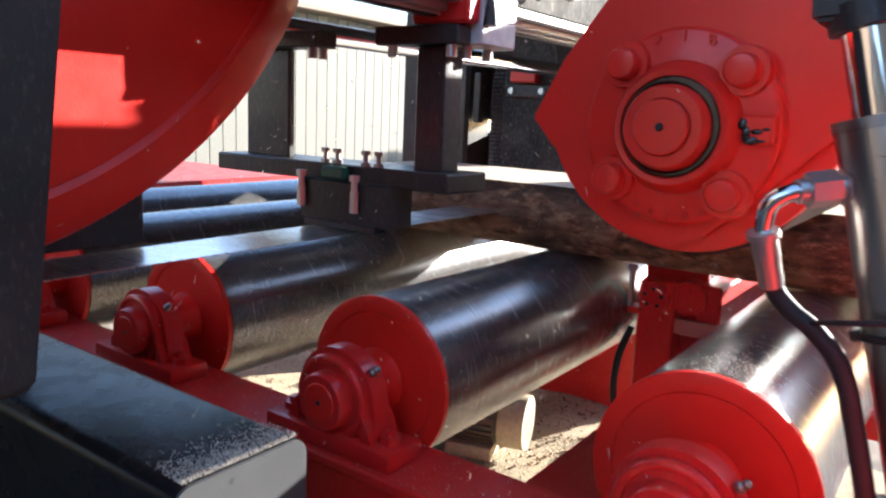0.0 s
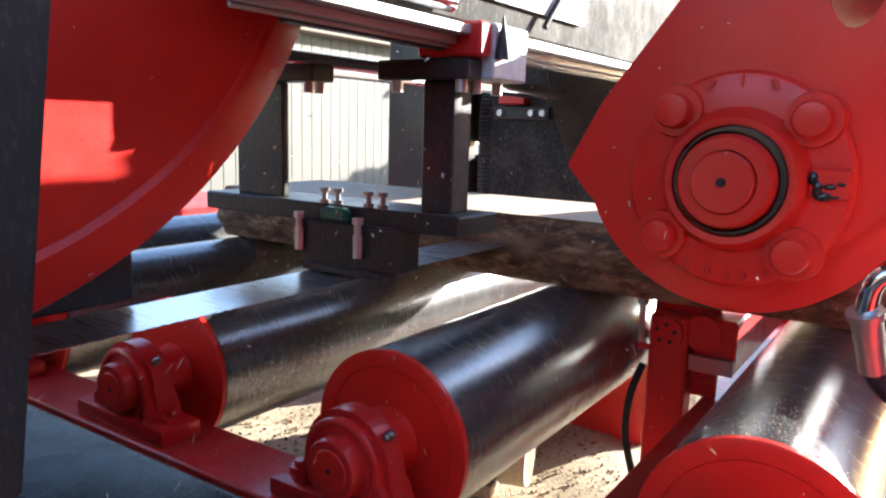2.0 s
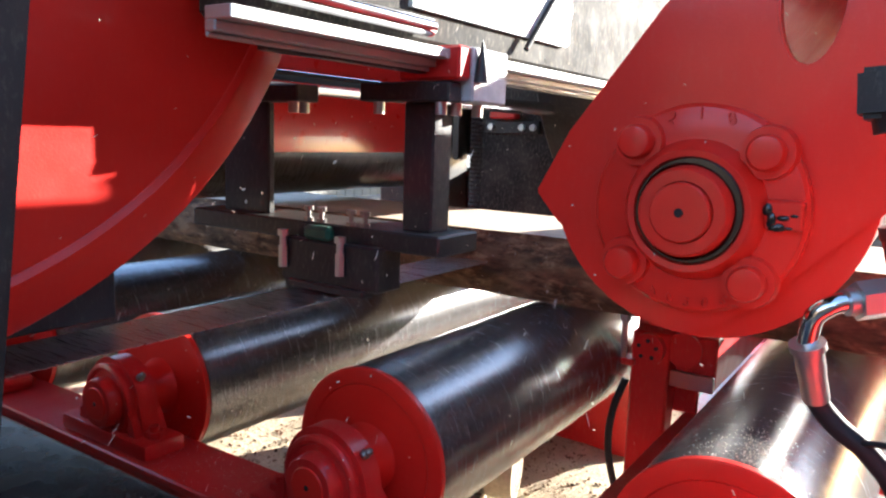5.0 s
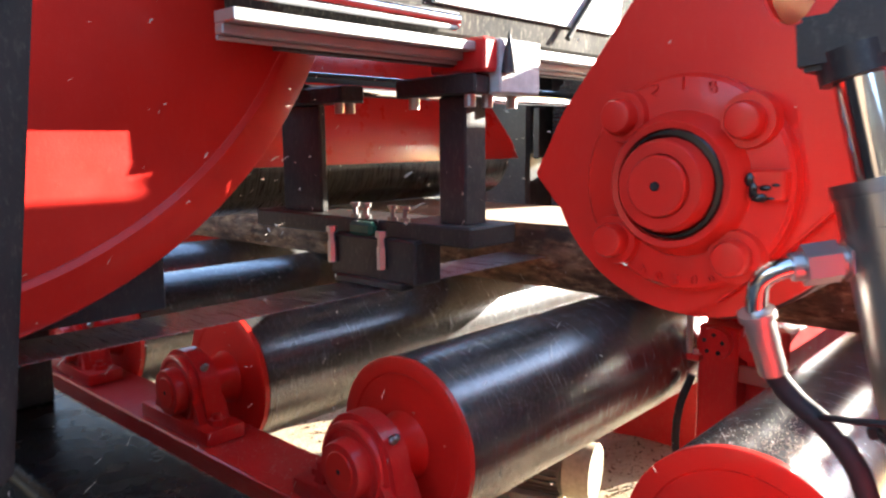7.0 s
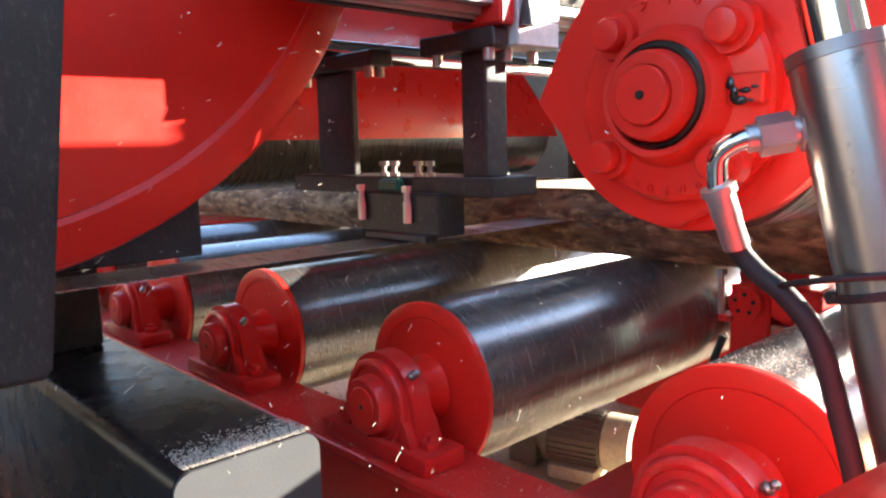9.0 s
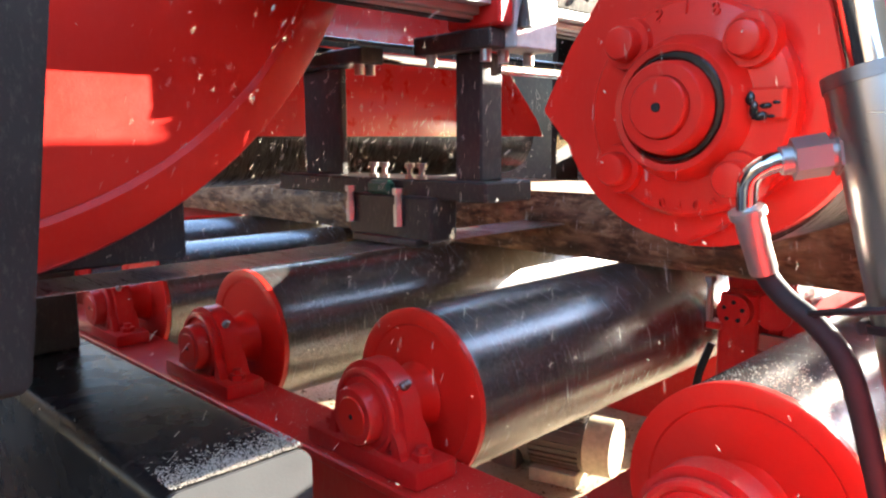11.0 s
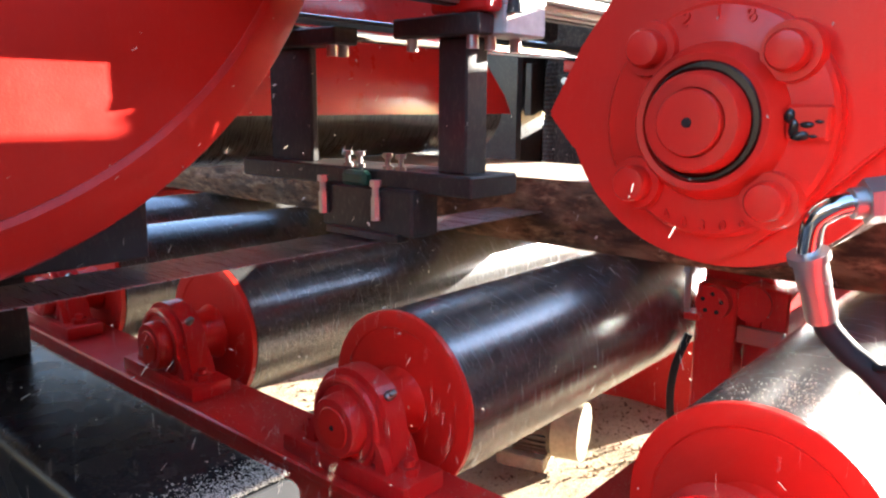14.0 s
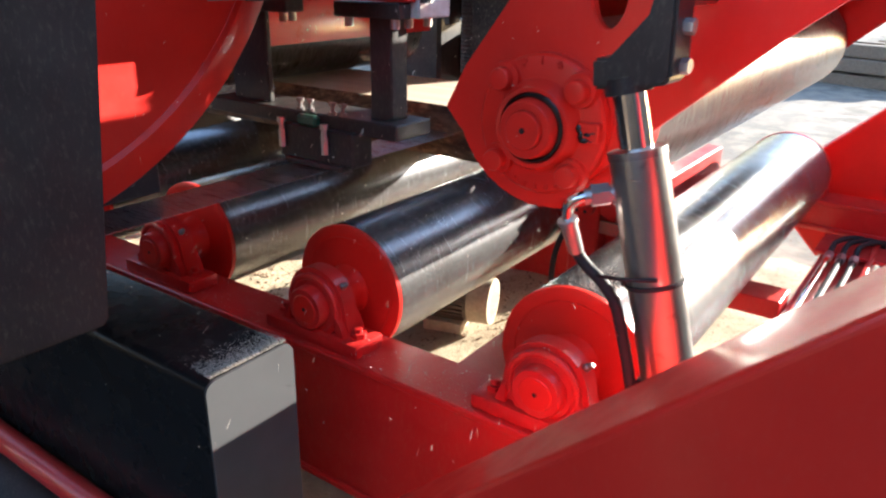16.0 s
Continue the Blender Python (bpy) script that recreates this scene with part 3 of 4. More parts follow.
# ---- saw: wheel guards, blade, frame ----
BLADE_Y0, BLADE_Y1, BLADE_Z = 1.109, 1.262, 1.119
WHEEL_Z, WHEEL_R = 2.046, 0.927


def build_guard(cx, material, name, label):
    ob = thing(name, None, label, "guard", "wheel guards")
    r = WHEEL_R - 0.004
    bm = lathe(B(), [(1.545, r - 0.3), (1.55, r - 0.01), (1.54, r), (1.15, r), (1.144, r - 0.003), (1.141, r - 0.008), (1.128, r - 0.066), (1.127, r - 0.074), (1.134, r - 0.085), (1.2, r - 0.085)], "y", (cx, 0, WHEEL_Z), segs=128, closed=False)
    part("rim", bm, material, ob)
    bm = lathe(B(), [(1.134, r - 0.086), (1.14, r - 0.105), (1.143, 0.3), (1.147, 0.16), (1.148, 0.02)], "y", (cx, 0, WHEEL_Z), segs=128)
    part("cover", bm, material, ob)
    bm = lathe(B(), [(1.11, 0.1), (1.115, 0.15), (1.146, 0.155)], "y", (cx, 0, WHEEL_Z), segs=48)
    part("hub_cap", bm, material, ob)
    return ob


build_guard(0.402, RED_CLEAN, "wheel_guard", "large round red guard over the band saw wheel")
build_guard(3.95, BLACK, "wheel_guard", "large round black guard over the far band saw wheel")


def build_blade(saw):
    bm = B()
    box(bm, 0.2, 4.1, BLADE_Y0 + 0.003, BLADE_Y1, BLADE_Z - 0.0009, BLADE_Z + 0.0009)
    for i in range(156):
        x = 0.2 + i * 0.025
        vs = [bm.verts.new((x + u, BLADE_Y0 + v, BLADE_Z + w)) for w in (-0.0009, 0.0009) for u, v in ((0, 0.003), (0.02, 0.003), (0.014, 0.0))]
        bm.faces.new(vs[:3])
        bm.faces.new(vs[3:])
        for k in range(3):
            bm.faces.new((vs[k], vs[(k + 1) % 3], vs[3 + (k + 1) % 3], vs[3 + k]))
    part("blade", bm, BLADE, saw, "wide bright toothed steel band")


def build_guide():
    ob = thing("blade_guide", None, "black steel blade guide bracket with bolted guide block", "bracket")
    near, far = ((1.42, 0.9), (1.42, 1.06), (1.476, 0.9), (1.56, 0.9)), ((1.42, 1.315), (1.455, 1.315), (1.42, 1.65), (1.455, 1.65))
    for y0, y1, x1, t0, t1, tx, screws in ((0.93, 1.008, 1.51, 0.87, 1.1, 1.45, near), (1.42, 1.585, 1.462, 1.285, 1.69, 1.475, far)):
        bm = box(B(), 1.44, x1, y0, y1, 1.27, 1.545, 0.004)
        part("column", bm, BLACK, ob)
        bm = box(B(), 1.40, tx, t0, t1, 1.545, 1.585, 0.004)
        top = part("top_plate", bm, BLACK, ob)
        for x, y in screws:
            bm = bar(B(), (x, y, 1.52), (x, y, 1.546), 0.012, 16)
            part("cap_screw", bm, ZINC, top, "bright cap screw")
    bm = box(B(), 1.40, 1.555, 0.882, 1.66, 1.228, 1.272, 0.004)
    part("base_beam", bm, BLACK, ob)
    bm = box(B(), 1.375, 1.46, 1.02, 1.31, 1.135, 1.235, 0.005)
    box(bm, 1.36, 1.4, 1.05, 1.28, 1.122, 1.14, 0.003)
    block = part("guide_block", bm, BLACK, ob, "black guide block close over the blade")
    for y in (1.12, 1.295):
        bm = hexagon(B(), (1.368, y, 1.165), (1.368, y, 1.215), 0.011)
        bar(bm, (1.368, y, 1.215), (1.368, y, 1.24), 0.008, 14)
        hexagon(bm, (1.368, y, 1.238), (1.368, y, 1.252), 0.013)
        part("clamp_screw", bm, ZINC, block, "zinc plated clamp screw")
    for y in (1.085, 1.125, 1.215, 1.255):
        bm = bar(B(), (1.41, y, 1.26), (1.41, y, 1.298), 0.006, 12)
        hexagon(bm, (1.41, y, 1.298), (1.41, y, 1.308), 0.012)
        hexagon(bm, (1.41, y, 1.272), (1.41, y, 1.281), 0.012)
        part("adjusting_screw", bm, BOLT, ob)
    bm = box(B(), 1.372, 1.4, 1.16, 1.24, 1.235, 1.268, 0.008)
    part("oil_block", bm, GREEN, ob, "small dark green block")
    return ob


build_guide()


def build_frame():
    ob = thing("band_saw", None, "black band saw with bright slide rails and level blade", "saw")
    bm = box(B(), 0.98, 4.4, 0.93, 1.1, 1.655, 2.35, 0.012)
    part("main_beam", bm, DUSTY_BLACK, ob, "black beam grey with sawdust")
    for z0, z1, y0 in ((1.604, 1.612, 0.921), (1.612, 1.628, 0.905), (1.628, 1.647, 0.872)):
        bm = box(B(), 0.862, 4.2, y0, 0.928, z0, z1, 0.002)
        part("slide_rail", bm, RAIL, ob, "bright ground steel slide rail")
    bm = box(B(), 0.98, 4.2, 0.9285, 0.95, 1.6, 1.656)
    part("rail_backing", bm, BLACK, ob)
    bm = plate(B(), [(1.34, 1.72), (2.03, 1.722), (2.05, 1.735), (2.045, 1.77), (2.06, 1.82), (2.03, 1.9), (1.99, 2.3), (1.34, 2.3)], 0.917, 0.929, "y")
    part("cover_panel", bm, PALE, ob, "pale sheet cover catching the sun")
    bm = bar(B(), (1.79, 0.909, 1.69), (2.2, 0.909, 2.1), 0.007, 12)
    part("stay_rod", bm, DARK, ob, "thin dark stay rod")
    bm = bar(B(), (0.9, 0.905, 1.685), (1.38, 0.905, 1.685), 0.018, 24)
    part("guide_bar", bm, CHROME, ob, "polished round bar")
    for y, z, r in ((1.5, 1.605, 0.03),):
        bm = bar(B(), (0.96, y, z), (4.2, y, z), r, 40)
        part("slide_bar", bm, CHROME, ob, "polished round slide bar")
    bm = box(B(), 1.405, 1.45, 0.85, 1.0, 1.588, 1.655, 0.006)
    part("slide_clamp", bm, RED, ob, "red clamp block on the rails")
    bm = box(B(), 1.4515, 1.59, 0.846, 0.928, 1.546, 1.603, 0.004)
    box(bm, 1.4515, 1.59, 0.846, 0.871, 1.6, 1.655, 0.003)
    part("clamp_plate", bm, PALE, ob, "bright steel clamp plate")
    bm = bar(B(), (1.47, 0.838, 1.586), (1.47, 0.838, 1.67), 0.018, 16, 0.001)
    part("pointer", bm, BLACK, ob, "pointed black marker")
    bm = box(B(), 4.1, 4.4, 1.1, 1.55, 0.0, 1.8, 0.01)
    part("leg", bm, BLACK, ob)
    return ob


build_blade(build_frame())


def build_post():
    ob = thing("machine_post", None, "heavy black painted steel post widening towards its top", "post")
    edge = [(-0.35, 1.05), (0.505, 1.05), (0.517, 1.062), (0.7, 2.6), (0.7, 3.1), (-0.35, 3.1)]
    bm = plate(B(), edge, 0.842, 1.10, "y", 0.008)
    part("post_body", bm, BLACK, ob)
    bm = box(B(), 0.45, 0.93, 1.27, 1.42, 1.128, 1.35, 0.004)
    part("bracket", bm, BLACK, ob)
    bm = box(B(), 0.612, 0.79, 1.5, 1.8, 0.9225, 1.122, 0.004)
    part("upright", bm, BLACK, ob)
    return ob


build_post()


def build_base():
    ob = thing("base_tube", None, "black rectangular steel base tube with a grey end plate", "tube")
    def outline(g, r=0.026):
        x0, x1, z0, z1 = 0.61 + g, 0.838 - g, 0.42 + g, 0.922 - g
        return arc(x1 - r, z1 - r, r, 0, 90, 6) + arc(x0 + r, z1 - r, r, 90, 180, 6) + arc(x0 + r, z0 + r, r, 180, 270, 6) + arc(x1 - r, z0 + r, r, 270, 360, 6)
    part("tube_body", plate(B(), outline(0.0), 0.722, 3.4, "y"), GLOSS_BLACK, ob, "black tube dusted with sawdust")
    part("end_plate", plate(B(), outline(0.001), 0.716, 0.7215, "y"), GREY_END, ob, "bare grey end plate")
    for y in (0.9, 2.8):
        bm = box(B(), 0.64, 0.8, y, y + 0.16, -0.02, 0.42)
        part("foot", bm, BLACK, ob)
    return ob


build_base()


def build_dust(n, seed, spot, label, size=1.0, material=CHIP, name="sawdust"):
    """Loose flakes lying where spot(rnd) says."""
    rnd = random.Random(seed)
    vs, fs = [], []
    for k in range(n):
        at, L = Vector(spot(rnd)), size * rnd.uniform(0.0004, 0.0013)
        q = Euler([rnd.uniform(-0.9, 0.9), rnd.uniform(-0.9, 0.9), rnd.uniform(0, 6.28)]).to_matrix()
        i = len(vs)
        vs += [at + q @ Vector((sx * L, sy * L * 0.5, sz * 0.0004 * size)) for sz in (-1, 1) for sy in (-1, 1) for sx in (-1, 1)]
        fs += [tuple(i + j for j in f) for f in ((0, 1, 3, 2), (4, 6, 7, 5), (0, 4, 5, 1), (2, 3, 7, 6), (0, 2, 6, 4), (1, 5, 7, 3))]
    me = bpy.data.meshes.new(name)
    me.from_pydata(vs, [], fs)
    me.materials.append(material)
    tagged(new(name, me), label, name.replace("_", " "), kind="stuff")


def on_tube(rnd):
    return rnd.uniform(0.63, 0.83), 0.724 + abs(rnd.gauss(0, 0.035)), 0.9235


def on_front_roller(rnd):
    a = radians(rnd.gauss(97, 13))
    return 1.27 + abs(rnd.gauss(0, 0.09)), ROLL_YS[0] + (ROLL_R + 0.001) * math.cos(a), ROLL_Z + (ROLL_R + 0.001) * math.sin(a)


def on_bed(rnd):
    while True:
        x, y = rnd.uniform(1.4, 4.2), rnd.uniform(0.5, 3.4)
        if noise.noise(Vector((x * 2.6, y * 2.6, 5))) > 0.05:
            return x, y, bed_height(x, y) + 0.004


def on_beam(rnd):
    return rnd.uniform(1.08, 1.24), rnd.uniform(0.4, 1.5), ROLL_Z - 0.101


build_dust(2600, 41, on_tube, "loose pale sawdust on the black base tube")
build_dust(420, 43, on_front_roller, "loose sawdust lying on top of the front roller")
build_dust(1500, 45, on_bed, "dark bark crumbs scattered on the pale sawdust", 6.5, BARK, "bark_crumbs")
build_dust(420, 44, on_beam, "sawdust scattered on the red side beam")


def build_brace(x0, x1, reach):
    ob = thing("inclined_beam", None, "red inclined steel beam of the press stand", "beam", "inclined beams")
    m = Matrix.Translation((0, 0.132, 0.952)) @ Matrix.Rotation(radians(-43.4), 4, "X")
    bm = box(B(), x0, x1, -reach, 0.35, -0.42, -0.001, 0.016, m, 6)
    part("beam_body", bm, RED_CLEAN, ob, angle=8)
    return ob


build_brace(0.6, 0.78, 1.6)
build_brace(3.56, 3.72, 0.865)


def build_floor_plate():
    bm = box(B(), -1.2, 0.604, 0.5, 2.4, 0.36, 0.40, 0.006)
    for y in (0.7, 2.2):
        for x in (-1.0, 0.4):
            box(bm, x - 0.06, x + 0.06, y - 0.06, y + 0.06, -0.02, 0.36)
    solid("step_plate", bm, BLACK, "black steel step plate beside the saw base", "plate")
    bm = bar(B(), (0.572, 0.85, 0.445), (0.572, 2.35, 0.445), 0.034, 24)
    solid("guard_rail", bm, RED, "red steel tube lying along the step plate", "rail")


build_floor_plate()


def build_motor():
    ob = thing("electric_motor", pose(2.606, 1.479, 0.168, 0, 0, 106) @ Matrix.Diagonal((0.92, 0.92, 0.92, 1)), "dusty cream electric motor lying on the sawdust", "motor")
    bm = lathe(B(), [(-0.28, 0.1), (-0.26, 0.115), (-0.02, 0.115), (0.0, 0.1)], "x", segs=40)
    bmesh.ops.translate(bm, vec=(0.2, 0, 0), verts=bm.verts)
    stator = part("stator", bm, MOTOR, ob)
    for i in range(28):
        a = 2 * math.pi * i / 28
        bm = box(B(), -0.05, 0.17, -0.002, 0.002, 0.113, 0.128)
        part("cooling_fin", bm, MOTOR, stator, at=Matrix.Rotation(a, 4, "X"))
    bm = lathe(B(), [(-0.19, 0.1), (-0.185, 0.122), (-0.07, 0.124), (-0.07, 0.112)], "x", segs=40)
    part("fan_cowl", bm, CREAM, ob, "perforated fan cowl")
    # Near-black discs on the closed cowl face paint the shade inside its holes.
    bm = B()
    for i in range(-6, 7):
        for j in range(-6, 7):
            if math.hypot(i, j) < 6.2:
                bar(bm, (-0.1915, i * 0.015, j * 0.015), (-0.189, i * 0.015, j * 0.015), 0.0042, 6)
    part("cowl_hole_discs", bm, DARK, ob, "dark discs painting the shaded holes of the fan cowl")
    bm = box(B(), -0.05, 0.16, -0.13, 0.13, -0.16, -0.1, 0.004)
    part("foot", bm, CREAM, ob)
    bm = lathe(B(), [(0.17, 0.128), (0.185, 0.132), (0.2, 0.13), (0.205, 0.09), (0.25, 0.085), (0.26, 0.11), (0.36, 0.105), (0.37, 0.06), (0.43, 0.055)], "x", segs=32)
    box(bm, 0.24, 0.37, -0.09, 0.09, -0.16, 0.03, 0.012)
    part("gearbox", bm, MOTOR, ob, "oily cast gearbox on the motor's end")
    return ob


build_motor()


# ---- far side of the saw ----


def build_far_body():
    ob = thing("saw_cabinet", None, "black steel saw cabinet caked with sawdust", "cabinet")
    for y0, y1, z0 in ((2.31, 2.78, 0.0), (1.3, 2.1, 1.0)):
        bm = box(B(), 3.56, 3.8, y0, y1, z0, 2.3, 0.02)
        part("panel", bm, BLACK if z0 == 0 else DUSTY_BLACK, ob)
    for z0, z1 in ((1.0, 1.3), (1.375, 2.3)):
        bm = box(B(), 3.82, 3.84, 2.0, 2.6 if z0 == 1.0 else 2.42, z0, z1, 0.003)
        part("back_sheet", bm, DUSTY_BLACK, ob)
    bm = B()
    profile = []
    for k in range(61):
        z = 1.08 + 0.011 * k
        profile.append((z, 0.062 + (0.006 if k % 2 else 0.0)))
    lathe(bm, profile, "z", segs=28)
    for v in bm.verts:
        lean = max(0.0, v.co.z - 1.52)
        v.co.x += 3.62
        v.co.y += 2.115 - 1.1 * lean ** 2
    part("duct", bm, DUSTY_BLACK, ob, "corrugated black dust hose")
    bm = box(B(), 3.5, 3.559, 1.862, 2.01, 1.575, 1.635, 0.006)
    part("red_block", bm, RED, ob, "small red block")
    bm = box(B(), 3.535, 3.559, 1.74, 2.05, 1.5, 1.565, 0.004)
    rail = part("clamp_bar", bm, BLACK, ob)
    for y in (1.77, 1.833, 2.012):
        bm = hexagon(B(), (3.515, y, 1.533), (3.536, y, 1.533), 0.017)
        part("bolt", bm, ZINC, rail, "bright bolt head")
    bm = box(B(), 3.45, 3.5, 2.16, 2.2, 1.36, 1.62, 0.004)
    part("slide_stop", bm, BLACK, ob)
    return ob


build_far_body()


def build_gantry():
    ob = thing("press_gantry", None, "black gantry carrying the rear press unit", "gantry")
    for x in (0.1, 4.5):
        bm = box(B(), x, x + 0.16, 2.16, 2.32, -0.02, 2.9, 0.008)
        part("gantry_post", bm, BLACK, ob)
    bm = box(B(), 0.1, 4.66, 2.12, 2.36, 2.9, 3.1, 0.01)
    part("gantry_beam", bm, BLACK, ob)
    bm = box(B(), 0.7, 1.3, 1.8, 2.12, 2.6, 3.1, 0.01)
    part("rod_guide", bm, BLACK, ob)


build_gantry()


def build_shade_canopy():
    # Unseen roof sheet, added to keep overhead sky light off the machine.
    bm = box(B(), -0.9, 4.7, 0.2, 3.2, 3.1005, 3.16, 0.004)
    solid("canopy", bm, DUSTY_BLACK, "unseen dusty sheet added over the saw to shade it", "canopy", kind="structure")


build_shade_canopy()


def build_outfeed():
    bm = box(B(), 1.3, 3.3, 3.35, 4.6, 0.93, 0.99, 0.006)
    for x in (1.4, 3.1):
        for y in (3.45, 4.45):
            box(bm, x, x + 0.08, y, y + 0.08, -0.02, 0.93)
    solid("outfeed_table", bm, RED, "low red steel outfeed table behind the rollers", "table")
    ob = thing("board_bundle", pose(2.35, 5.75, 0), "upright bundle of pale sawn boards behind the saw", "boards")
    for k in range(9):
        bm = box(B(), -0.2 + 0.045 * k, -0.165 + 0.045 * k, -0.06 + 0.012 * (k % 3), 0.06, -0.02, 1.5 + 0.04 * (k * 5 % 4), 0.003)
        part("board", bm, SAWN, ob)


build_outfeed()


def build_stop():
    ob = thing("side_stop", None, "red log stop bracket between the rollers", "bracket")
    bm = box(B(), 2.2, 2.28, 0.625, 0.735, 0.3, 0.945, 0.006)
    part("stop_post", bm, RED, ob)
    bm = bar(B(), (2.17, 0.68, 0.90), (2.3, 0.68, 0.90), 0.045, 28)
    boss = part("pivot_boss", bm, RED, ob)
    # Dark discs give the holes' shade as colour; the boss is solid.
    bm = B()
    for q in range(5):
        a = radians(72 * q + 20)
        bar(bm, (2.167, 0.68 + 0.026 * math.cos(a), 0.9 + 0.026 * math.sin(a)), (2.1715, 0.68 + 0.026 * math.cos(a), 0.9 + 0.026 * math.sin(a)), 0.006, 10)
    part("boss_hole_discs", bm, DARK, boss, "small dark discs painting the shaded holes round the pivot")
    bm = bar(B(), (2.21, 0.59, 0.905), (2.33, 0.59, 0.905), 0.05, 28)
    part("pad_roller", bm, RED, ob)
    bm = box(B(), 2.2, 2.215, 0.5, 0.62, 0.8, 0.845, 0.002)
    part("link_plate", bm, SATIN, ob, "bare steel link plate")
    bm = box(B(), 2.22, 3.2, 0.5, 0.57, 0.80, 0.95, 0.006)
    part("side_arm", bm, RED, ob)
    bm = bar(B(), (2.19, 0.755, 0.86), (2.19, 0.755, 0.975), 0.009, 12)
    hexagon(bm, (2.19, 0.755, 0.97), (2.19, 0.755, 0.985), 0.016)
    part("stop_bolt", bm, ZINC, ob, "zinc plated stop bolt")
    bm = box(B(), 2.18, 2.24, 0.72, 0.79, 0.84, 0.86, 0.003)
    part("bolt_tab", bm, RED, ob)
    bm = tube(B(), [(2.18, 0.74, 0.80), (2.16, 0.765, 0.70), (2.16, 0.77, 0.58), (2.17, 0.74, 0.45)], 0.011, 12)
    part("cable", bm, RUBBER, ob, "short black cable")
    bm = box(B(), 2.24, 3.3, 0.64, 0.69, 0.28, 0.34, 0.004)
    part("mount_bar", bm, RED, ob)
    bm = box(B(), 2.285, 2.31, 0.56, 0.75, 0.7, 1.0, 0.004)
    part("backing_plate", bm, RED, ob)
    return ob


build_stop()


def build_pipes():
    ob = thing("pipe_tray", None, "red channel with hydraulic lines clamped on it", "channel")
    bm = box(B(), 1.3, 3.3, -0.17, 0.03, 0.53, 0.57, 0.006)
    box(bm, 1.3, 3.3, -0.17, -0.15, 0.57, 0.62, 0.004)
    part("tray", bm, RED, ob)
    bm = box(B(), 3.1, 3.3595, -0.26, 0.05, 0.585, 0.6, 0.003)
    part("end_plate", bm, RED, ob)
    bm = box(B(), 2.41, 2.555, 0.0305, 0.5745, 0.55, 0.618, 0.004)
    part("support_bar", bm, RED, ob)
    for k in range(3):
        y = -0.015 - 0.045 * k
        bm = tube(B(), [(1.25, y - 0.03, 0.6), (1.7, y, 0.6), (2.4, y, 0.6), (3.0, y, 0.605)], 0.012, 12)
        part("line", bm, RUBBER if k else CHROME, ob)
        bm = hexagon(B(), (3.0, y, 0.605), (3.06, y, 0.605), 0.018)
        part("fitting", bm, ZINC, ob)
        bm = tube(B(), [(3.05, y, 0.605), (3.16, y - 0.01, 0.635), (3.28, y - 0.1, 0.62), (3.32, y - 0.2, 0.48)], 0.011, 12)
        part("hose", bm, RUBBER, ob)
    return ob


build_pipes()


def build_stack(x, y, n, rz):
    ob = thing("timber_stack", pose(x, y, 0, 0, 0, rz), "untidy stack of weathered timber in the yard", "timber", "timber stacks")
    rnd = random.Random(int(x * 7 + y))
    for i in range(n):
        for k in range(4):
            w, h = rnd.uniform(0.16, 0.3), rnd.uniform(0.12, 0.2)
            yy = -0.7 + k * 0.42 + rnd.uniform(-0.05, 0.05)
            bm = box(B(), -1.6 + rnd.uniform(-0.3, 0.3), 1.6 + rnd.uniform(-0.3, 0.3), yy - w / 2, yy + w / 2, 0.22 * i - 0.01, 0.22 * i + h, 0.015)
            part("beam", bm, OLD_WOOD, ob, at=Matrix.Rotation(radians(rnd.uniform(-2, 2)), 4, "Z"))
    return ob


for sx, sy, n, rz in ((14.0, 1.9, 3, 70), (14.6, -0.6, 3, 80), (15.0, 4.5, 6, 62), (11.5, 7.5, 4, 40)):
    build_stack(sx, sy, n, rz)


def build_shed():
    # Added backdrop: pale boards stand in for bright hazy air behind the saw.
    ob = thing("backdrop_shed", pose(10.5, 11.5, 0), "pale board shed added as backdrop for the bright haze across the yard", "shed")
    for k in range(40):
        bm = box(B(), -6.0 + 0.3 * k, -5.72 + 0.3 * k, 0, 0.05 + 0.012 * (k % 3), -0.02, 3.3)
        part("board", bm, PALE_WOOD, ob)
    bm = box(B(), -6.3, 6.3, -0.4, 4.0, 3.3, 3.42, 0.02)
    part("roof", bm, OLD_WOOD, ob)
    bm = box(B(), -6.0, 6.0, 3.6, 3.7, -0.02, 3.3)
    part("back_wall", bm, OLD_WOOD, ob)
    return ob


build_shed()


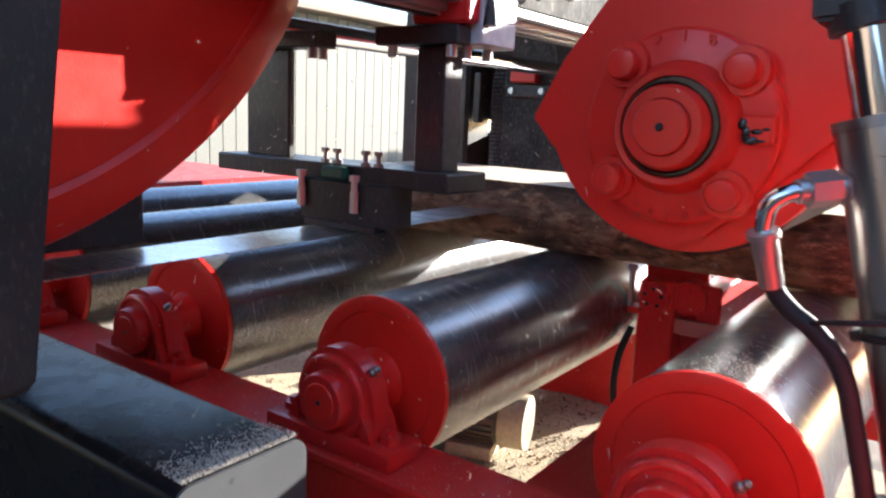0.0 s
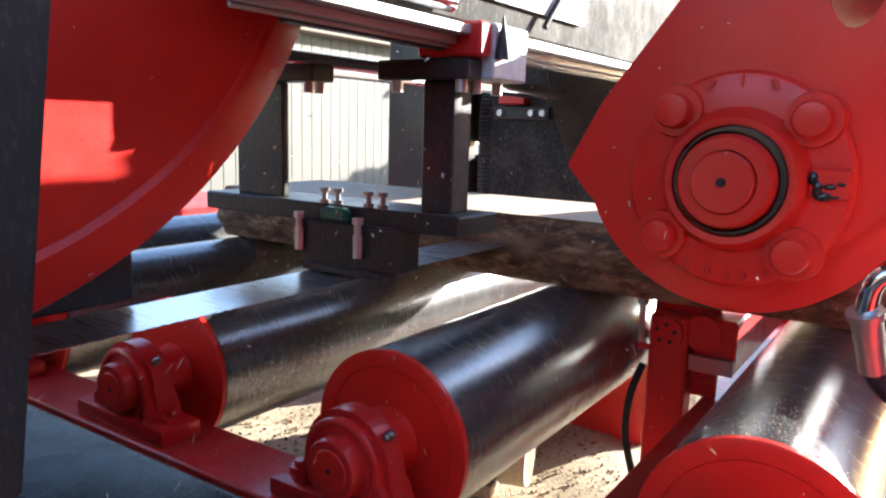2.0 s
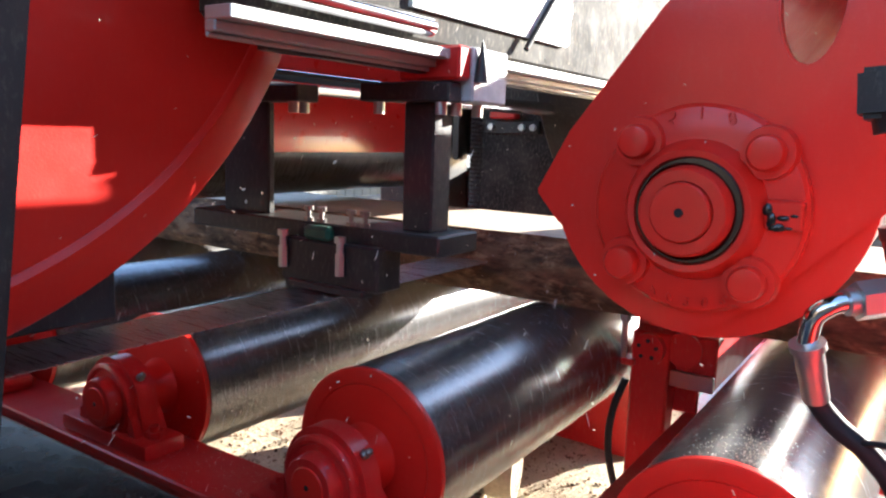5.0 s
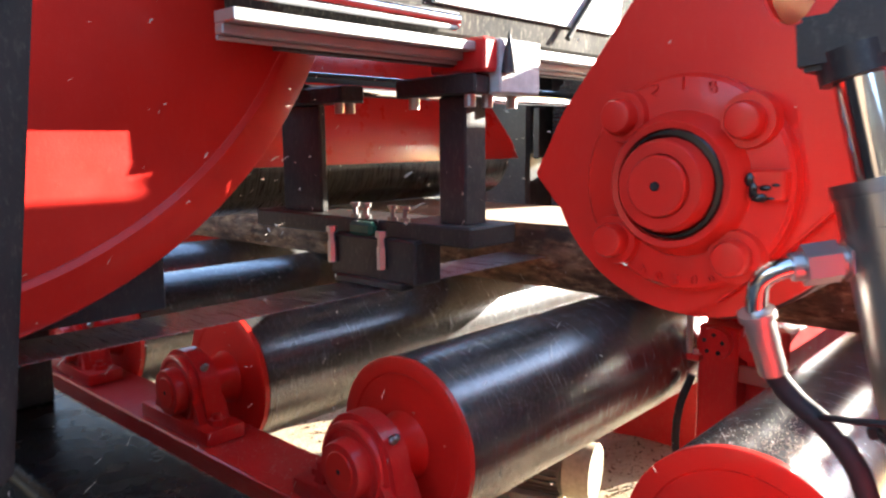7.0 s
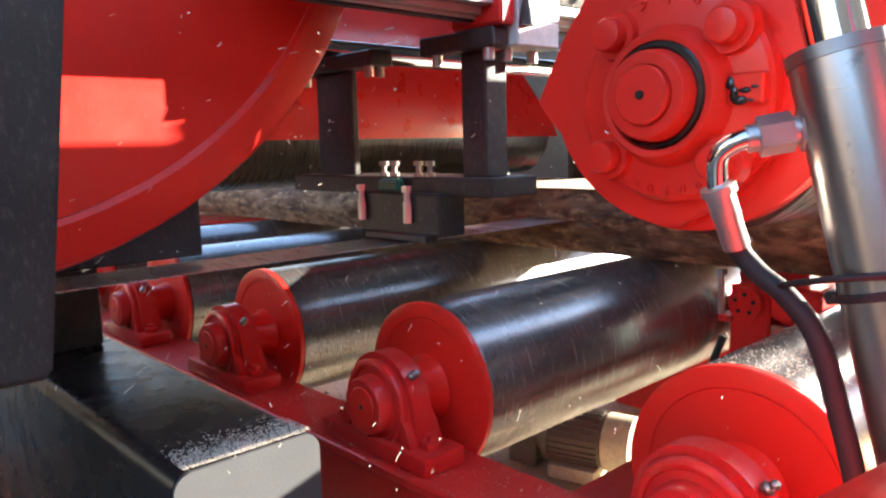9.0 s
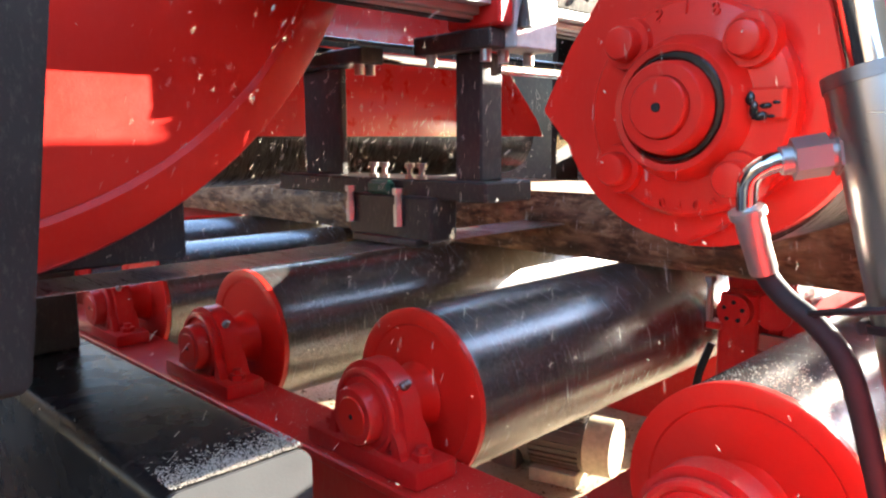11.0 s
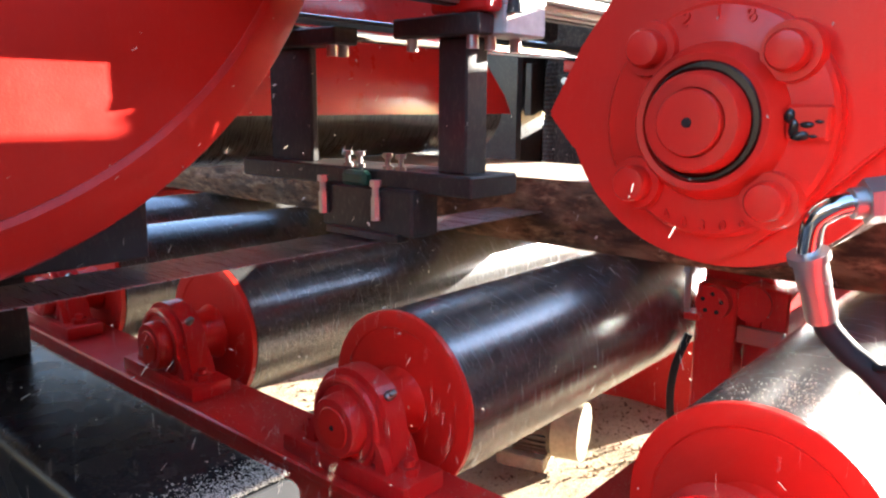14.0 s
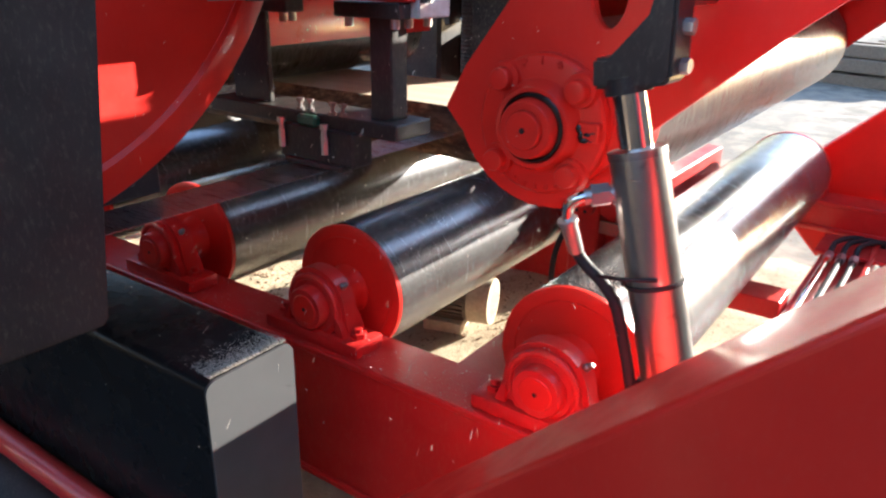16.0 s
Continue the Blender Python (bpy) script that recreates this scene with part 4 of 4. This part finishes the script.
def build_tree(x, y, h, seed):
    ob = thing("tree", pose(x, y, 0), "leafy tree at the edge of the yard", "tree", "trees")
    rnd = random.Random(seed)
    bm = bar(B(), (0, 0, -0.1), (0.1, 0, h * 0.7), 0.16, 10, 0.05)
    for k in range(7):
        a, z = rnd.uniform(0, 6.28), h * rnd.uniform(0.3, 0.65)
        bar(bm, (0.05, 0, z), (math.cos(a) * h * 0.25, math.sin(a) * h * 0.25, z + h * 0.2), 0.05, 6, 0.015)
    part("trunk", bm, BARK, ob)
    vs, fs = [], []
    for k in range(2600):
        a, u = rnd.uniform(0, 6.28), rnd.uniform(0, 1)
        z = h * (0.28 + 0.75 * u)
        r = h * 0.34 * (1 - abs(u - 0.4) ** 1.6 * 1.5) * rnd.uniform(0.25, 1) ** 0.5 * (0.75 + 0.35 * math.sin(5 * a + 9 * u))
        c = Vector((r * math.cos(a), r * math.sin(a), z))
        d, e = Vector([rnd.uniform(-1, 1) for _ in range(3)]) * 0.16, Vector([rnd.uniform(-1, 1) for _ in range(3)]) * 0.16
        i = len(vs)
        vs += [c + d, c + e, c - d, c - e]
        fs.append((i, i + 1, i + 2, i + 3))
    me = bpy.data.meshes.new("crown")
    me.from_pydata(vs, [], fs)
    me.materials.append(LEAF)
    crown = new("crown", me)
    crown.parent = ob
    return ob


for k, (tx, ty, th) in enumerate(((30, 13, 8), (27, 9, 9), (29, 4, 4.5), (36, -6, 9), (34, 7, 9))):
    build_tree(tx, ty, th, k + 3)

# ---- the log ----
LOG_X0, LOG_Z0, LOG_Z1, LOG_LEN = 2.046, ROLL_Z + ROLL_R + 0.001, 1.207, 5.53


def build_log():
    ob = thing("log", pose(0, 0, 0), "flat-sawn log with rough brown bark edges feeding through the saw", "log")
    bm = B()
    n, k = 220, 14
    rings = []
    for i in range(n + 1):
        y = LOG_LEN * i / n
        ring = []
        for side in (-1, 1):
            for j in range(k + 1):
                v = j / k if side < 0 else 1 - j / k
                z = LOG_Z0 + v * (LOG_Z1 - LOG_Z0)
                bulge = 0.05 * math.sin(math.pi * min(1, v * 1.0)) * (0.4 if v > 0.9 else 1)
                nz = 0.022 * noise.noise(Vector((y * 2.2, z * 6, side * 7))) + 0.014 * noise.noise(Vector((y * 11, z * 26, side * 3)))
                if j in (0, k):
                    nz *= 0.5
                x = LOG_X0 - bulge + nz if side < 0 else LOG_X0 + 0.52 + bulge + nz
                ring.append(bm.verts.new((x, y, z)))
        rings.append(ring)
    m = len(rings[0])
    for r0, r1 in zip(rings, rings[1:]):
        for j in range(m):
            f = bm.faces.new((r0[j], r0[(j + 1) % m], r1[(j + 1) % m], r1[j]))
            f.material_index = 1 if j in (k, 2 * k + 1) else 0
    for r in (rings[0], rings[-1]):
        bm.faces.new(r).material_index = 1
    part("log_body", bm, [BARK, SAWN], ob)
    return ob


LOG = build_log()


# ---- flying sawdust ----


def build_spray(n, seed, lo, hi, size, streaks=0.0):
    rnd = random.Random(seed)
    vs, fs = [], []
    for k in range(n):
        c = Vector([rnd.uniform(a, b) for a, b in zip(lo, hi)])
        L, W, T = size * rnd.uniform(0.5, 1.6), size * rnd.uniform(0.2, 0.55), size * 0.12
        q = Euler([rnd.uniform(0, 6.28) for _ in range(3)]).to_matrix()
        if rnd.random() < streaks:
            L, W, T = size * rnd.uniform(2.0, 6.5), size * 0.15, size * 0.08
            q = (Vector((-0.62, -0.35, -0.33)) + 0.28 * Vector([rnd.uniform(-1, 1) for _ in range(3)])).to_track_quat("X", "Z").to_matrix()
        i = len(vs)
        vs += [c + q @ Vector((sx * L * (0.5 if sy > 0 else 0.38), sy * W * 0.5, sz * T)) for sz in (-1, 1) for sy in (-1, 1) for sx in (-1, 1)]
        fs += [tuple(i + j for j in f) for f in ((0, 1, 3, 2), (4, 6, 7, 5), (0, 4, 5, 1), (2, 3, 7, 6), (0, 2, 6, 4), (1, 5, 7, 3))]
    me = bpy.data.meshes.new("sawdust_spray")
    me.from_pydata(vs, [], fs)
    me.materials.append(CHIP)
    return tagged(new("sawdust_spray", me), "pale wood chips flying from the cut", "sawdust", kind="stuff")


SPRAY_A = build_spray(480, 5, (0.55, 0.1, 0.75), (1.9, 1.4, 1.75), 0.0032, 0.35)
SPRAY_B = build_spray(2200, 6, (0.55, 0.0, 0.8), (1.45, 1.0, 1.7), 0.0038, 0.15)
SPRAY_C = build_spray(2300, 7, (0.55, 0.0, 0.85), (1.8, 1.35, 1.7), 0.003, 0.6)

# ---- movement ----


def motions():
    times = [0.5 * i for i in range(33)]
    turn = math.degrees(LOG_SPEED / ROLL_R)
    for ob, y in zip(ROLLERS, ROLL_YS):
        walk(ob, [(t, pose(0, y, ROLL_Z, -turn * t)) for t in times])
    for ob in (PRESS_ROLL, REAR_ROLL):
        walk(ob, [(t, pose(0, 0, 0, turn * t)) for t in times])
    walk(LOG, [(t, pose(0, 2.22 - LOG_LEN + LOG_SPEED * (t - 1.5), 0)) for t in (0, 4, 8, 12, 16)])
    up = (0.0, 0.78), (2.0, 0.76), (3.7, 0.345), (4.2, 0.225), (5.0, 0.03), (5.4, 0.0), (16.0, 0.0)
    walk(REAR, [(t, pose(0, REAR_Y, PRESS_Z + h)) for t, h in up])

    walk(SPRAY_A, [(0.0, pose(0.05, 0.05, 0.12)), (4.0, pose(0.0, 0.03, -0.05)), (8.0, pose(-0.08, 0.0, 0.05)), (12.0, pose(0.0, -0.06, -0.06)), (16.0, pose(-0.05, -0.1, 0.05))])
    walk(SPRAY_B, [(0.0, pose(0.3, 0.2, 2.2)), (2.0, pose(0.2, 0.15, 1.2)), (2.9, pose(0.1, 0.08, 0.25)), (3.5, pose(0, 0, 0.0)), (4.2, pose(-0.03, -0.02, -0.2)), (6.0, pose(-0.1, -0.1, -1.9)), (16.0, pose(-0.1, -0.1, -1.95))])
    walk(SPRAY_C, [(0.0, pose(0.5, 0.3, 2.4)), (9.6, pose(0.4, 0.3, 1.5)), (11.2, pose(0.1, 0.08, 0.15)), (12.5, pose(0, 0, 0.0)), (13.6, pose(-0.05, -0.03, -0.2)), (15.0, pose(-0.1, -0.1, -1.9)), (16.0, pose(-0.1, -0.1, -1.95))])


motions()
